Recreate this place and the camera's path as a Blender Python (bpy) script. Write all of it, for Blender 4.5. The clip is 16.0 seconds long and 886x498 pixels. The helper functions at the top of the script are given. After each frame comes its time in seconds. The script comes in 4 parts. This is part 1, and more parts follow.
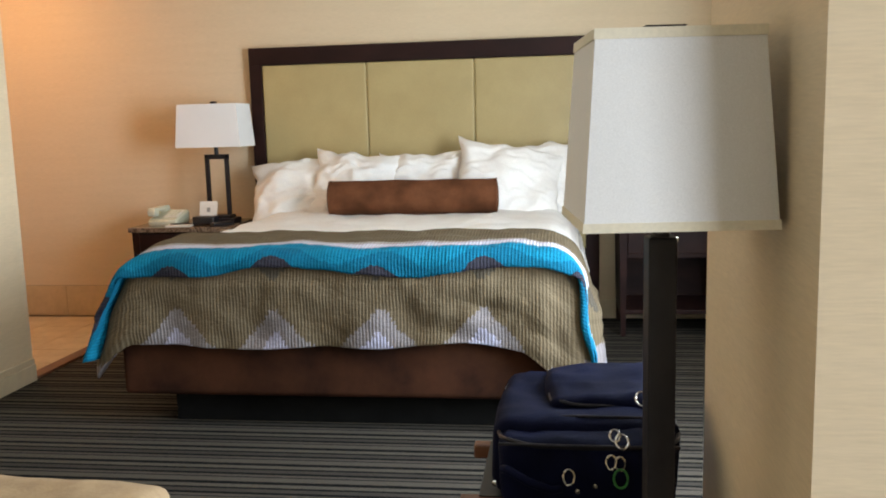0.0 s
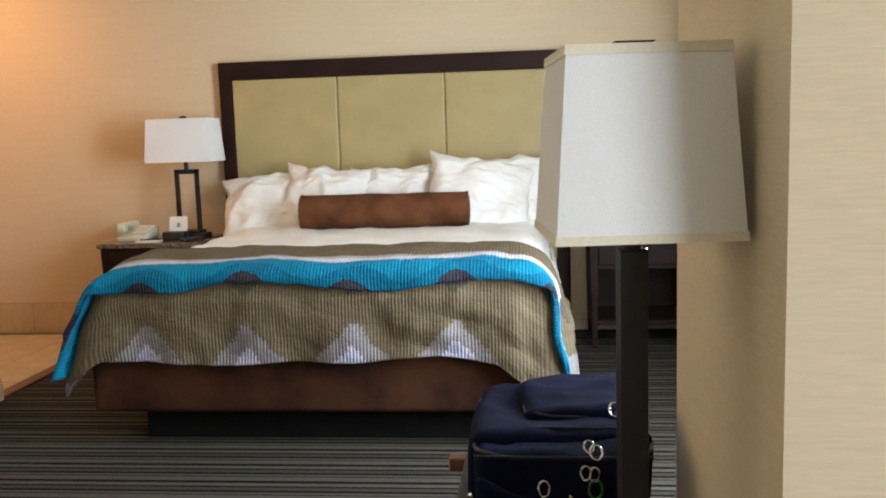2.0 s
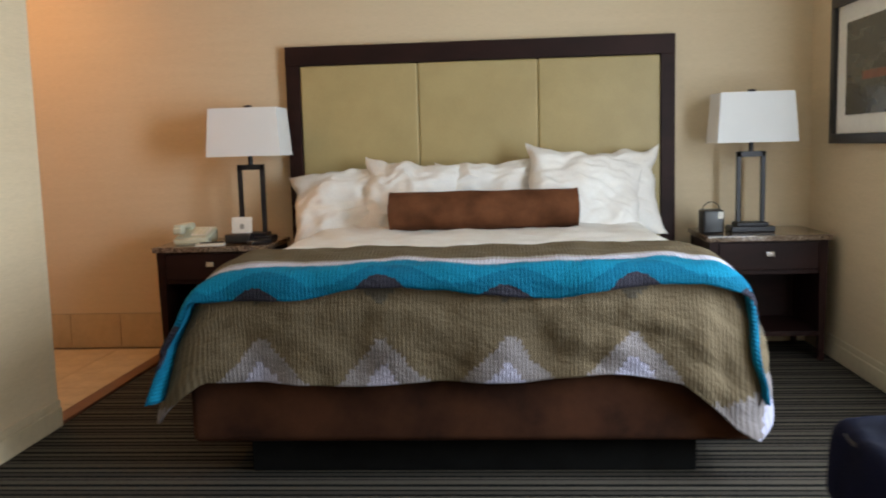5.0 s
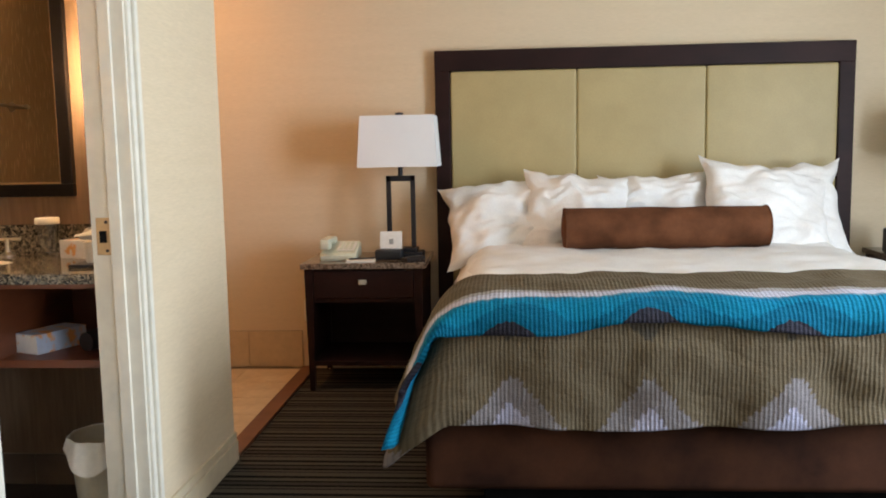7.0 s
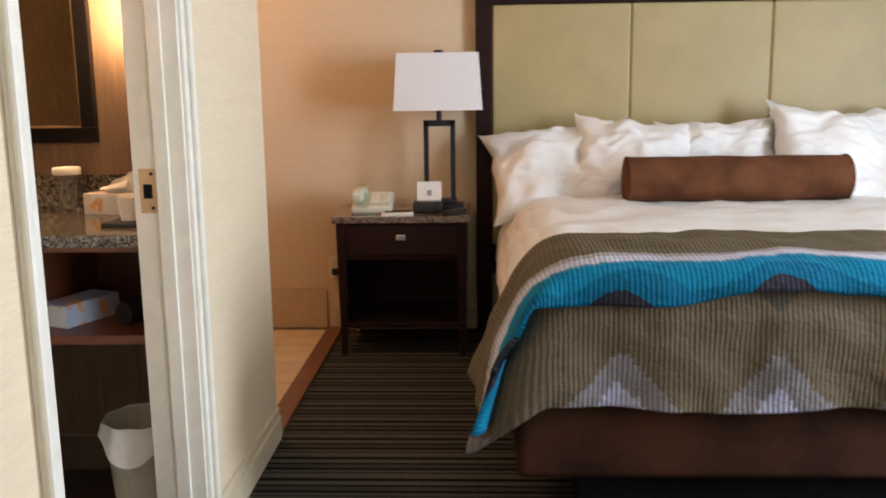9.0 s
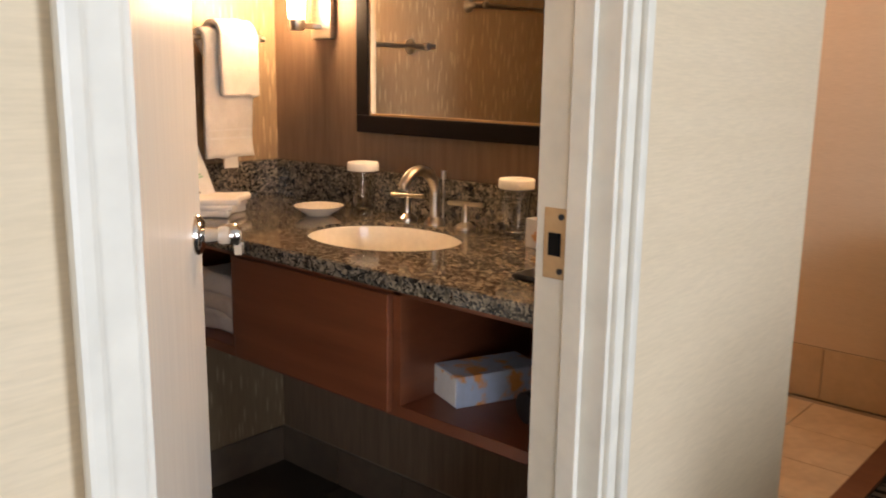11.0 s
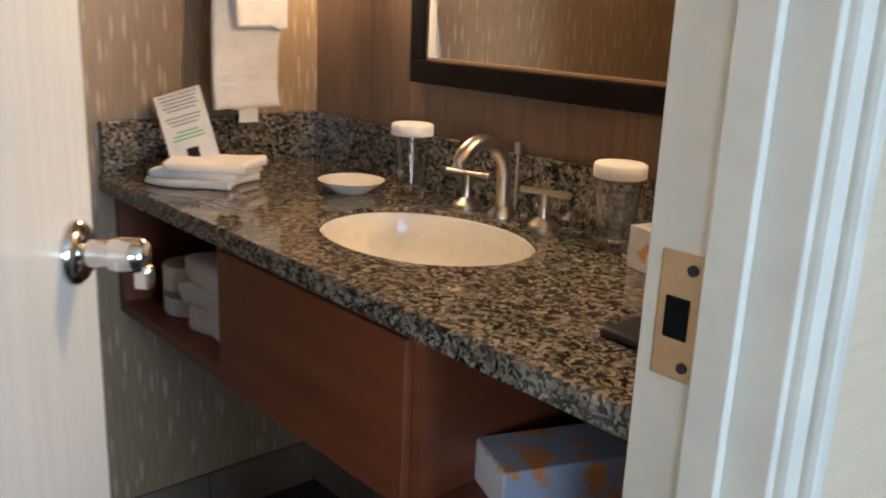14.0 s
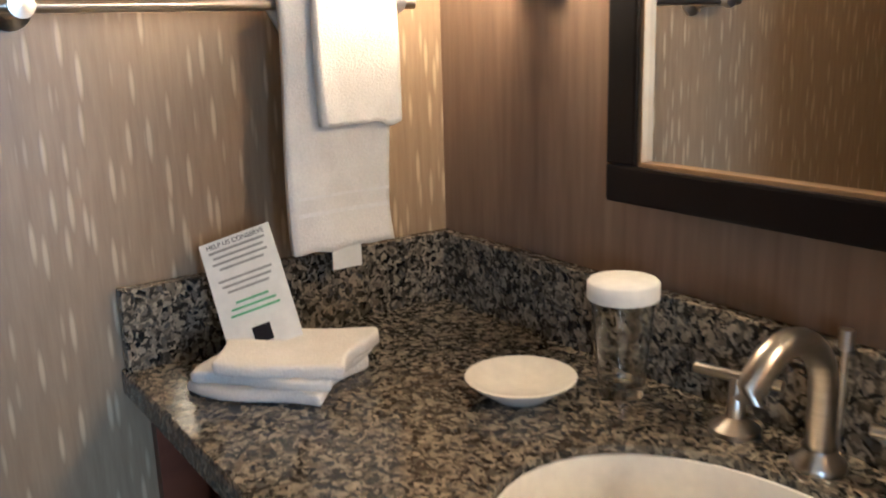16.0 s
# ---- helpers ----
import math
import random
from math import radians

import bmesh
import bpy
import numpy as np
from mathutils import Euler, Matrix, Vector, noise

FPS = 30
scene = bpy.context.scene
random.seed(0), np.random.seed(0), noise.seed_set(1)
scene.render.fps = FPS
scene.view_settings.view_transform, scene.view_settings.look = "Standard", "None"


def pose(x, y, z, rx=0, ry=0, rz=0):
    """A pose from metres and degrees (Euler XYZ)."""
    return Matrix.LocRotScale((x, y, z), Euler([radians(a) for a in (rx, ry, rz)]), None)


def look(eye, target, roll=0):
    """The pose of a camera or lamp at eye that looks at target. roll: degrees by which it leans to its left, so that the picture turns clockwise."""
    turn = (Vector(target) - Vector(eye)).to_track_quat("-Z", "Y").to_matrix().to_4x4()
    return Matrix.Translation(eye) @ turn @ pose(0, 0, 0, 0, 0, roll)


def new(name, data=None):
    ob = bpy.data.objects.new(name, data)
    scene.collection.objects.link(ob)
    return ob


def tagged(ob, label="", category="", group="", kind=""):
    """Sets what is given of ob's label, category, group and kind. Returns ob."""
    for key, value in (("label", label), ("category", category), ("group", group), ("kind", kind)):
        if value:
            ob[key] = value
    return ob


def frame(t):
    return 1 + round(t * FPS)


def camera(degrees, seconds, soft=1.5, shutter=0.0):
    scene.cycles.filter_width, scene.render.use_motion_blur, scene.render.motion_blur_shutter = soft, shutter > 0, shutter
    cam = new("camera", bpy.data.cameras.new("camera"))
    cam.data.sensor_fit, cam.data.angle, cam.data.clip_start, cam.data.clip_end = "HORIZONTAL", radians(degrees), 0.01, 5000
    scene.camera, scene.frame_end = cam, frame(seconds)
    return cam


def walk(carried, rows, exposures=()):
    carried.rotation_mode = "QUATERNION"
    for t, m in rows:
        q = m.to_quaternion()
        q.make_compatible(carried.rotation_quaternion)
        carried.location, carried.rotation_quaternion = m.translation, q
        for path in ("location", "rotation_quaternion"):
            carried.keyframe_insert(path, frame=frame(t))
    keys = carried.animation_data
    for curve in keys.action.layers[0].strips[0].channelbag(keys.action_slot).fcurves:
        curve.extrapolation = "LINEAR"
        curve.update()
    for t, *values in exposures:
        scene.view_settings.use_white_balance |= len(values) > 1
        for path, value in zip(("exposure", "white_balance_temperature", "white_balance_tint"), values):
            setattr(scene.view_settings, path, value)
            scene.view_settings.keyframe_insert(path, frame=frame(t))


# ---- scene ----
cam = camera(53.7, 16.0, soft=1.9, shutter=0.4)
PATH = [
    (0, (0.868, -5.532, 1.25), (0.599, -3.571, 0.966), -1.5),
    (0.5, (0.865, -5.536, 1.251), (0.61, -3.574, 0.962), -1.5),
    (1, (0.866, -5.534, 1.25), (0.612, -3.571, 0.963), -1.8),
    (1.5, (0.866, -5.539, 1.252), (0.646, -3.569, 0.986), -1.7),
    (2, (0.865, -5.54, 1.253), (0.661, -3.566, 0.996), -1.8),
    (2.5, (0.849, -5.542, 1.257), (0.632, -3.572, 0.99), -1.9),
    (3, (0.775, -5.52, 1.253), (0.602, -3.545, 0.994), -1.0),
    (3.3, (0.721, -5.467, 1.239), (0.532, -3.5, 0.932), -0.5),
    (3.5, (0.682, -5.404, 1.238), (0.431, -3.438, 0.972), -1.1),
    (3.7, (0.638, -5.313, 1.243), (0.385, -3.342, 1.025), -1.2),
    (4, (0.556, -5.218, 1.185), (0.329, -3.237, 1.03), -0.5),
    (4.5, (0.374, -5.134, 1.158), (0.27, -3.145, 0.976), -0.0),
    (5, (0.143, -5.085, 1.164), (-0.001, -3.104, 0.932), -1.6),
    (5.2, (0.041, -5.053, 1.154), (-0.203, -3.08, 0.933), 0.8),
    (7.5, (-0.906, -4.805, 1.245), (-0.987, -2.821, 1.004), -2.1),
    (8, (-1.056, -4.768, 1.226), (-1.041, -2.794, 0.903), -1.7),
    (10.3, (-1.119, -3.765, 1.223), (-1.965, -1.989, 0.86), 1.3),
    (10.5, (-1.161, -3.644, 1.215), (-2.2, -1.981, 0.819), 1.0),
    (11, (-1.164, -3.44, 1.251), (-2.459, -1.968, 0.853), 0.8),
    (11.5, (-1.229, -3.326, 1.283), (-2.65, -2.001, 0.809), 0.2),
    (12, (-1.256, -3.192, 1.289), (-2.803, -1.978, 0.924), 0.9),
    (12.5, (-1.271, -3.143, 1.349), (-2.881, -1.961, 1.244), 2.5),
    (13, (-1.276, -3.113, 1.344), (-2.919, -1.984, 1.18), 1.4),
    (13.5, (-1.338, -3.032, 1.273), (-2.957, -1.94, 0.84), 1.0),
    (14, (-1.528, -2.937, 1.233), (-2.965, -1.652, 0.703), 2.5),
    (14.5, (-1.688, -2.83, 1.25), (-3.059, -1.494, 0.672), 1.9),
    (15, (-1.843, -2.69, 1.275), (-3.393, -1.513, 0.811), -1.0),
    (15.5, (-2.011, -2.622, 1.28), (-3.603, -1.51, 0.802), -2.3),
    (16, (-2.183, -2.562, 1.294), (-3.775, -1.452, 0.81), -1.7),
]
walk(cam, [(t, look(eye, target, roll)) for t, eye, target, roll in PATH],
     [(0, -0.1, 6700, 13), (3, -0.1, 6700, 13), (3.5, -0.2, 7200, 15), (4.0, -0.35, 7500, 15), (4.5, -0.6, 6700, 13), (5.2, -0.4, 6700, 13), (8, -0.1, 6400, 16), (10.5, -0.05, 6600, 20), (11.5, -0.5, 6600, 20), (12, -0.25, 6900, 18), (12.5, -1.1, 6200, 14), (13.5, -1.3, 5900, 16), (14, -0.4, 5300, 10), (14.5, -0.4, 6900, 15), (15, -0.4, 5500, 9), (15.5, -0.4, 4300, 2), (16, -0.45, 4700, 6)])

# ---- light: daylight through the window beside the bed and one in the far east wall, two sconces in the bathroom ----
world = bpy.data.worlds.new("world")
scene.world = world
world.use_nodes = True
wn = world.node_tree
sky = wn.nodes.new("ShaderNodeTexSky")
sky.sky_type = 'NISHITA'
sky.sun_disc = False
sky.sun_elevation, sky.sun_rotation = radians(40), radians(160)
wn.links.new(sky.outputs[0], wn.nodes["Background"].inputs[0])
wn.nodes["Background"].inputs[1].default_value = 0.1

WINDOW_POWER = 240
EAST_POWER = 140
win = bpy.data.lights.new("window_light", 'AREA')
win.shape, win.size, win.size_y, win.energy, win.color = 'RECTANGLE', 2.3, 1.8, WINDOW_POWER, (0.80, 0.91, 1.0)
win_ob = new("window_light", win)
win_ob.matrix_world = look((4.26, -7.6, 1.45), (0.5, -7.0, 1.3))
east = bpy.data.lights.new("east_window_light", 'AREA')
east.shape, east.size, east.size_y, east.energy, east.color = 'RECTANGLE', 0.95, 1.6, EAST_POWER, (0.72, 0.87, 1.0)
east_ob = new("east_window_light", east)
east_ob.matrix_world = look((1.93, -2.85, 1.28), (-1.0, -2.5, 1.2))

# ---- materials ----
def mat(name, color, rough=0.6, metal=0.0, spec=0.5):
    m = bpy.data.materials.new(name)
    m.use_nodes = True
    b = m.node_tree.nodes["Principled BSDF"]
    b.inputs["Base Color"].default_value = (*color, 1)
    b.inputs["Roughness"].default_value = rough
    b.inputs["Metallic"].default_value = metal
    b.inputs["Specular IOR Level"].default_value = spec
    return m, m.node_tree, b


def node(nt, kind, **vals):
    n = nt.nodes.new(kind)
    for k, v in vals.items():
        n.inputs[k].default_value = v
    return n


def coords(nt, scale=(1, 1, 1), uv=False):
    c = nt.nodes.new("ShaderNodeTexCoord")
    mp = nt.nodes.new("ShaderNodeMapping")
    mp.inputs["Scale"].default_value = scale
    nt.links.new(c.outputs["UV" if uv else "Object"], mp.inputs[0])
    return mp.outputs[0]


def ramp(nt, fac, stops, constant=False):
    r = nt.nodes.new("ShaderNodeValToRGB")
    if constant:
        r.color_ramp.interpolation = 'CONSTANT'
    e = r.color_ramp.elements
    while len(e) < len(stops):
        e.new(0.5)
    for i, (p, c) in enumerate(stops):
        e[i].position = p
        e[i].color = (*c, 1)
    nt.links.new(fac, r.inputs[0])
    return r.outputs[0]


def mathn(nt, op, a, b=None):
    n = nt.nodes.new("ShaderNodeMath")
    n.operation = op
    for i, v in enumerate((a, b)):
        if v is None:
            continue
        if isinstance(v, (int, float)):
            n.inputs[i].default_value = v
        else:
            nt.links.new(v, n.inputs[i])
    return n.outputs[0]


def mixc(nt, fac, a, b):
    n = nt.nodes.new("ShaderNodeMix")
    n.data_type = 'RGBA'
    for idx, v in ((0, fac), (6, a), (7, b)):
        if isinstance(v, (int, float)):
            n.inputs[idx].default_value = v
        elif isinstance(v, tuple):
            n.inputs[idx].default_value = (*v, 1)
        else:
            nt.links.new(v, n.inputs[idx])
    return n.outputs[2]


def bump(nt, b, height, strength=0.3, dist=0.002):
    n = nt.nodes.new("ShaderNodeBump")
    n.inputs["Strength"].default_value = strength
    n.inputs["Distance"].default_value = dist
    nt.links.new(height, n.inputs["Height"])
    nt.links.new(n.outputs[0], b.inputs["Normal"])


def noise_tex(nt, vec, scale, detail=4, rough=0.55):
    n = node(nt, "ShaderNodeTexNoise", Scale=scale, Detail=detail, Roughness=rough)
    nt.links.new(vec, n.inputs["Vector"])
    return n.outputs["Fac"]


def mottled(name, c1, c2, scale=8, rough=0.6, metal=0.0, stretch=(1, 1, 1), bumps=0.2, fine=60, dist=0.001, spec=0.5, lo=0.35, hi=0.65):
    """Two colours by noise, with a fine second noise for grain and relief."""
    m, nt, b = mat(name, c1, rough, metal, spec)
    v = coords(nt, stretch)
    a = ramp(nt, noise_tex(nt, v, scale), [(lo, c1), (hi, c2)])
    f = noise_tex(nt, v, fine, 3)
    g = ramp(nt, f, [(0.3, (0.9, 0.9, 0.9)), (0.7, (1, 1, 1))])
    mx = nt.nodes.new("ShaderNodeMix")
    mx.data_type, mx.blend_type = 'RGBA', 'MULTIPLY'
    mx.inputs[0].default_value = 1.0
    nt.links.new(a, mx.inputs[6])
    nt.links.new(g, mx.inputs[7])
    nt.links.new(mx.outputs[2], b.inputs["Base Color"])
    bump(nt, b, f, bumps, dist)
    return m


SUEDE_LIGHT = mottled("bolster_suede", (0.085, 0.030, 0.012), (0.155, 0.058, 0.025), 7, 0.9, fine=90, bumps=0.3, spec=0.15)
WALLPAPER = mottled("wallpaper", (0.69, 0.555, 0.375), (0.71, 0.575, 0.395), 2.5, 0.75, stretch=(1, 1, 12), fine=25, bumps=0.25, spec=0.25)
CEIL = mottled("ceiling_paint", (0.78, 0.74, 0.66), (0.82, 0.78, 0.70), 3, 0.9)
TRIM = mottled("painted_trim", (0.74, 0.69, 0.58), (0.76, 0.71, 0.60), 3, 0.4, bumps=0.05, fine=20)
BASEB = mottled("painted_baseboard", (0.60, 0.50, 0.34), (0.66, 0.55, 0.38), 3, 0.5, bumps=0.05, fine=20)
DOORP = mottled("door_paint", (0.75, 0.71, 0.62), (0.76, 0.72, 0.63), 3, 0.3, stretch=(1, 1, 0.03), bumps=0.012, fine=90)
DARKWOOD = mottled("espresso_wood", (0.016, 0.006, 0.005), (0.030, 0.011, 0.009), 6, 0.5, spec=0.16, stretch=(0.3, 1, 1), fine=40, bumps=0.08)
REDWOOD = mottled("cherry_wood", (0.13, 0.036, 0.014), (0.18, 0.055, 0.022), 5, 0.38, stretch=(0.25, 1, 3), fine=30, bumps=0.08)
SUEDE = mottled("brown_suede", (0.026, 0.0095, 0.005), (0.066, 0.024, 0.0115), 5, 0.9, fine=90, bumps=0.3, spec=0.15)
PANEL = mottled("olive_leather", (0.41, 0.315, 0.14), (0.45, 0.35, 0.16), 5, 0.5, fine=120, bumps=0.12)
LINEN = mottled("white_linen", (0.80, 0.76, 0.72), (0.86, 0.83, 0.79), 6, 0.85, fine=140, bumps=0.15, spec=0.2)
TERRY = mottled("white_terry", (0.78, 0.74, 0.68), (0.86, 0.82, 0.76), 20, 0.95, fine=320, bumps=0.45, dist=0.003, spec=0.1)
SHADE = mottled("lamp_fabric", (0.80, 0.80, 0.80), (0.83, 0.83, 0.83), 4, 0.85, fine=500, bumps=0.04, spec=0.2)
SHADETRIM = mottled("lamp_trim", (0.76, 0.70, 0.55), (0.80, 0.74, 0.60), 6, 0.8, fine=150)
BLACKMETAL = mottled("bronze_metal", (0.012, 0.011, 0.014), (0.026, 0.024, 0.028), 8, 0.42, 0.3, fine=80, bumps=0.1)
EBONY = mottled("black_stained_wood", (0.005, 0.004, 0.004), (0.010, 0.007, 0.006), 6, 0.4, fine=40, bumps=0.08, spec=0.15)
CHROME = mottled("chrome", (0.70, 0.68, 0.65), (0.78, 0.76, 0.73), 5, 0.12, 1.0, bumps=0.0)
NICKEL = mottled("brushed_nickel", (0.50, 0.46, 0.40), (0.58, 0.54, 0.47), 20, 0.28, 1.0, stretch=(1, 1, 8), bumps=0.05)
BRASSP = mottled("worn_brass", (0.50, 0.33, 0.17), (0.58, 0.40, 0.22), 12, 0.4, 0.8, fine=70, bumps=0.1)
PORCELAIN = mottled("porcelain", (0.87, 0.83, 0.74), (0.89, 0.85, 0.76), 3, 0.12, bumps=0.0)
PAPER = mottled("white_paper", (0.80, 0.78, 0.72), (0.84, 0.82, 0.76), 6, 0.8, bumps=0.03)
PLASTICW = mottled("cream_plastic", (0.62, 0.64, 0.50), (0.68, 0.70, 0.56), 9, 0.4, bumps=0.03)
PLASTICB = mottled("black_plastic", (0.012, 0.012, 0.014), (0.02, 0.02, 0.022), 9, 0.35, bumps=0.05)
NAVY = mottled("navy_nylon", (0.002, 0.003, 0.014), (0.004, 0.006, 0.026), 9, 0.75, spec=0.08, fine=220, bumps=0.6, dist=0.002)
RACKWOOD = mottled("rack_wood", (0.13, 0.045, 0.022), (0.18, 0.07, 0.035), 8, 0.4, stretch=(0.3, 1, 1))
TANCLOTH = mottled("tan_chenille", (0.33, 0.22, 0.12), (0.42, 0.29, 0.16), 14, 0.9, fine=120, bumps=0.6, dist=0.003)
TILE = mottled("travertine_tile", (0.58, 0.44, 0.28), (0.68, 0.54, 0.36), 7, 0.35, fine=30, bumps=0.06)
TILEB = mottled("beige_wall_tile", (0.56, 0.42, 0.25), (0.62, 0.47, 0.29), 5, 0.4, fine=30, bumps=0.05)
BROWNTILE = mottled("brown_skirting_tile", (0.12, 0.085, 0.06), (0.18, 0.13, 0.09), 5, 0.4, fine=30, bumps=0.06)
DARKTILE = mottled("brown_floor_tile", (0.05, 0.037, 0.028), (0.08, 0.06, 0.045), 5, 0.4, fine=30, bumps=0.06)
GROUT = mottled("grout", (0.30, 0.24, 0.17), (0.36, 0.29, 0.21), 9, 0.9)
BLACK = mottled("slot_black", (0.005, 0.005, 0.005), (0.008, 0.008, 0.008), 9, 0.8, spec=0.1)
CORD = mottled("cream_cord", (0.6, 0.55, 0.42), (0.65, 0.6, 0.47), 9, 0.5)
GREENINK = mottled("green_ink", (0.16, 0.42, 0.2), (0.18, 0.46, 0.23), 9, 0.7)
GREYINK = mottled("grey_ink", (0.30, 0.29, 0.26), (0.34, 0.33, 0.30), 9, 0.7)
GREENCLIP = mottled("green_metal", (0.05, 0.25, 0.06), (0.08, 0.3, 0.09), 9, 0.3, 0.5)


def granite(name, stops):
    m, nt, b = mat(name, (0.2, 0.15, 0.1), 0.09)
    v = coords(nt)
    vo = node(nt, "ShaderNodeTexVoronoi", Scale=170.0)
    warp = node(nt, "ShaderNodeTexNoise", Scale=60.0, Detail=5.0)
    nt.links.new(v, warp.inputs["Vector"])
    add = nt.nodes.new("ShaderNodeVectorMath")
    add.operation = 'MULTIPLY_ADD'
    add.inputs[1].default_value = (0.03, 0.03, 0.03)
    nt.links.new(warp.outputs["Color"], add.inputs[0])
    nt.links.new(v, add.inputs[2])
    nt.links.new(add.outputs[0], vo.inputs["Vector"])
    sep = nt.nodes.new("ShaderNodeSeparateColor")
    nt.links.new(vo.outputs["Color"], sep.inputs[0])
    big = noise_tex(nt, v, 14, 3)
    f = mathn(nt, 'ADD', mathn(nt, 'MULTIPLY', sep.outputs[0], 0.75), mathn(nt, 'MULTIPLY', big, 0.35))
    nt.links.new(ramp(nt, f, stops), b.inputs["Base Color"])
    return m


GRANITE = granite("speckled_granite", [(0.18, (0.008, 0.008, 0.008)), (0.40, (0.035, 0.031, 0.025)), (0.58, (0.13, 0.11, 0.08)), (0.78, (0.30, 0.255, 0.185)), (0.93, (0.045, 0.045, 0.045))])
GRANITE2 = granite("brown_granite", [(0.15, (0.03, 0.02, 0.015)), (0.5, (0.14, 0.09, 0.06)), (0.9, (0.30, 0.23, 0.17))])

# striped carpet: thin dark lines in pairs across grey-brown bands
CARPET, _nt, _b = mat("striped_carpet", (0.1, 0.08, 0.06), 0.95, 0, 0.1)
_v = coords(_nt)
_s = _nt.nodes.new("ShaderNodeSeparateXYZ")
_nt.links.new(_v, _s.inputs[0])
_w = noise_tex(_nt, _v, 60, 2)
_y = mathn(_nt, 'ADD', _s.outputs[1], mathn(_nt, 'MULTIPLY', mathn(_nt, 'SUBTRACT', _w, 0.5), 0.006))
_f = mathn(_nt, 'FRACT', mathn(_nt, 'MULTIPLY', mathn(_nt, 'ADD', _y, 20.0), 1 / 0.168))
_k = (0.006, 0.0055, 0.0055)
_c = ramp(_nt, _f, [(0.0, _k), (0.13, (0.085, 0.073, 0.058)), (0.34, (0.02, 0.018, 0.017)), (0.40, (0.08, 0.068, 0.054)), (0.5, _k), (0.60, (0.052, 0.045, 0.037)), (0.76, _k), (0.84, (0.09, 0.078, 0.061))], True)
_g = ramp(_nt, noise_tex(_nt, _v, 350, 2), [(0.3, (0.7, 0.7, 0.7)), (0.7, (1, 1, 1))])
_m = _nt.nodes.new("ShaderNodeMix")
_m.data_type, _m.blend_type = 'RGBA', 'MULTIPLY'
_m.inputs[0].default_value = 1
_nt.links.new(_c, _m.inputs[6])
_nt.links.new(_g, _m.inputs[7])
_nt.links.new(_m.outputs[2], _b.inputs["Base Color"])
bump(_nt, _b, noise_tex(_nt, _v, 300, 2), 0.6, 0.004)

# bathroom wallpaper: brown ground with short pale vertical dashes
BATHPAPER, _nt, _b = mat("dashed_wallpaper", (0.4, 0.28, 0.16), 0.36, 0, 0.6)
_v = coords(_nt, (75, 75, 9))
_vo = node(_nt, "ShaderNodeTexVoronoi", Scale=1.0, Randomness=0.85)
_nt.links.new(_v, _vo.inputs["Vector"])
_d = ramp(_nt, _vo.outputs["Distance"], [(0.16, (1, 1, 1)), (0.30, (0, 0, 0))])
_g = ramp(_nt, noise_tex(_nt, coords(_nt, (40, 40, 4)), 3, 4), [(0.3, (0.25, 0.17, 0.095)), (0.7, (0.32, 0.225, 0.13))])
_nt.links.new(mixc(_nt, mathn(_nt, 'MULTIPLY', _d, 0.5), _g, (0.66, 0.52, 0.33)), _b.inputs["Base Color"])
bump(_nt, _b, _d, 0.3, 0.001)

BATHPLAIN = mottled("plain_brown_wallpaper", (0.19, 0.125, 0.08), (0.225, 0.15, 0.095), 4, 0.42, stretch=(14, 14, 1), fine=8, bumps=0.2, spec=0.15)

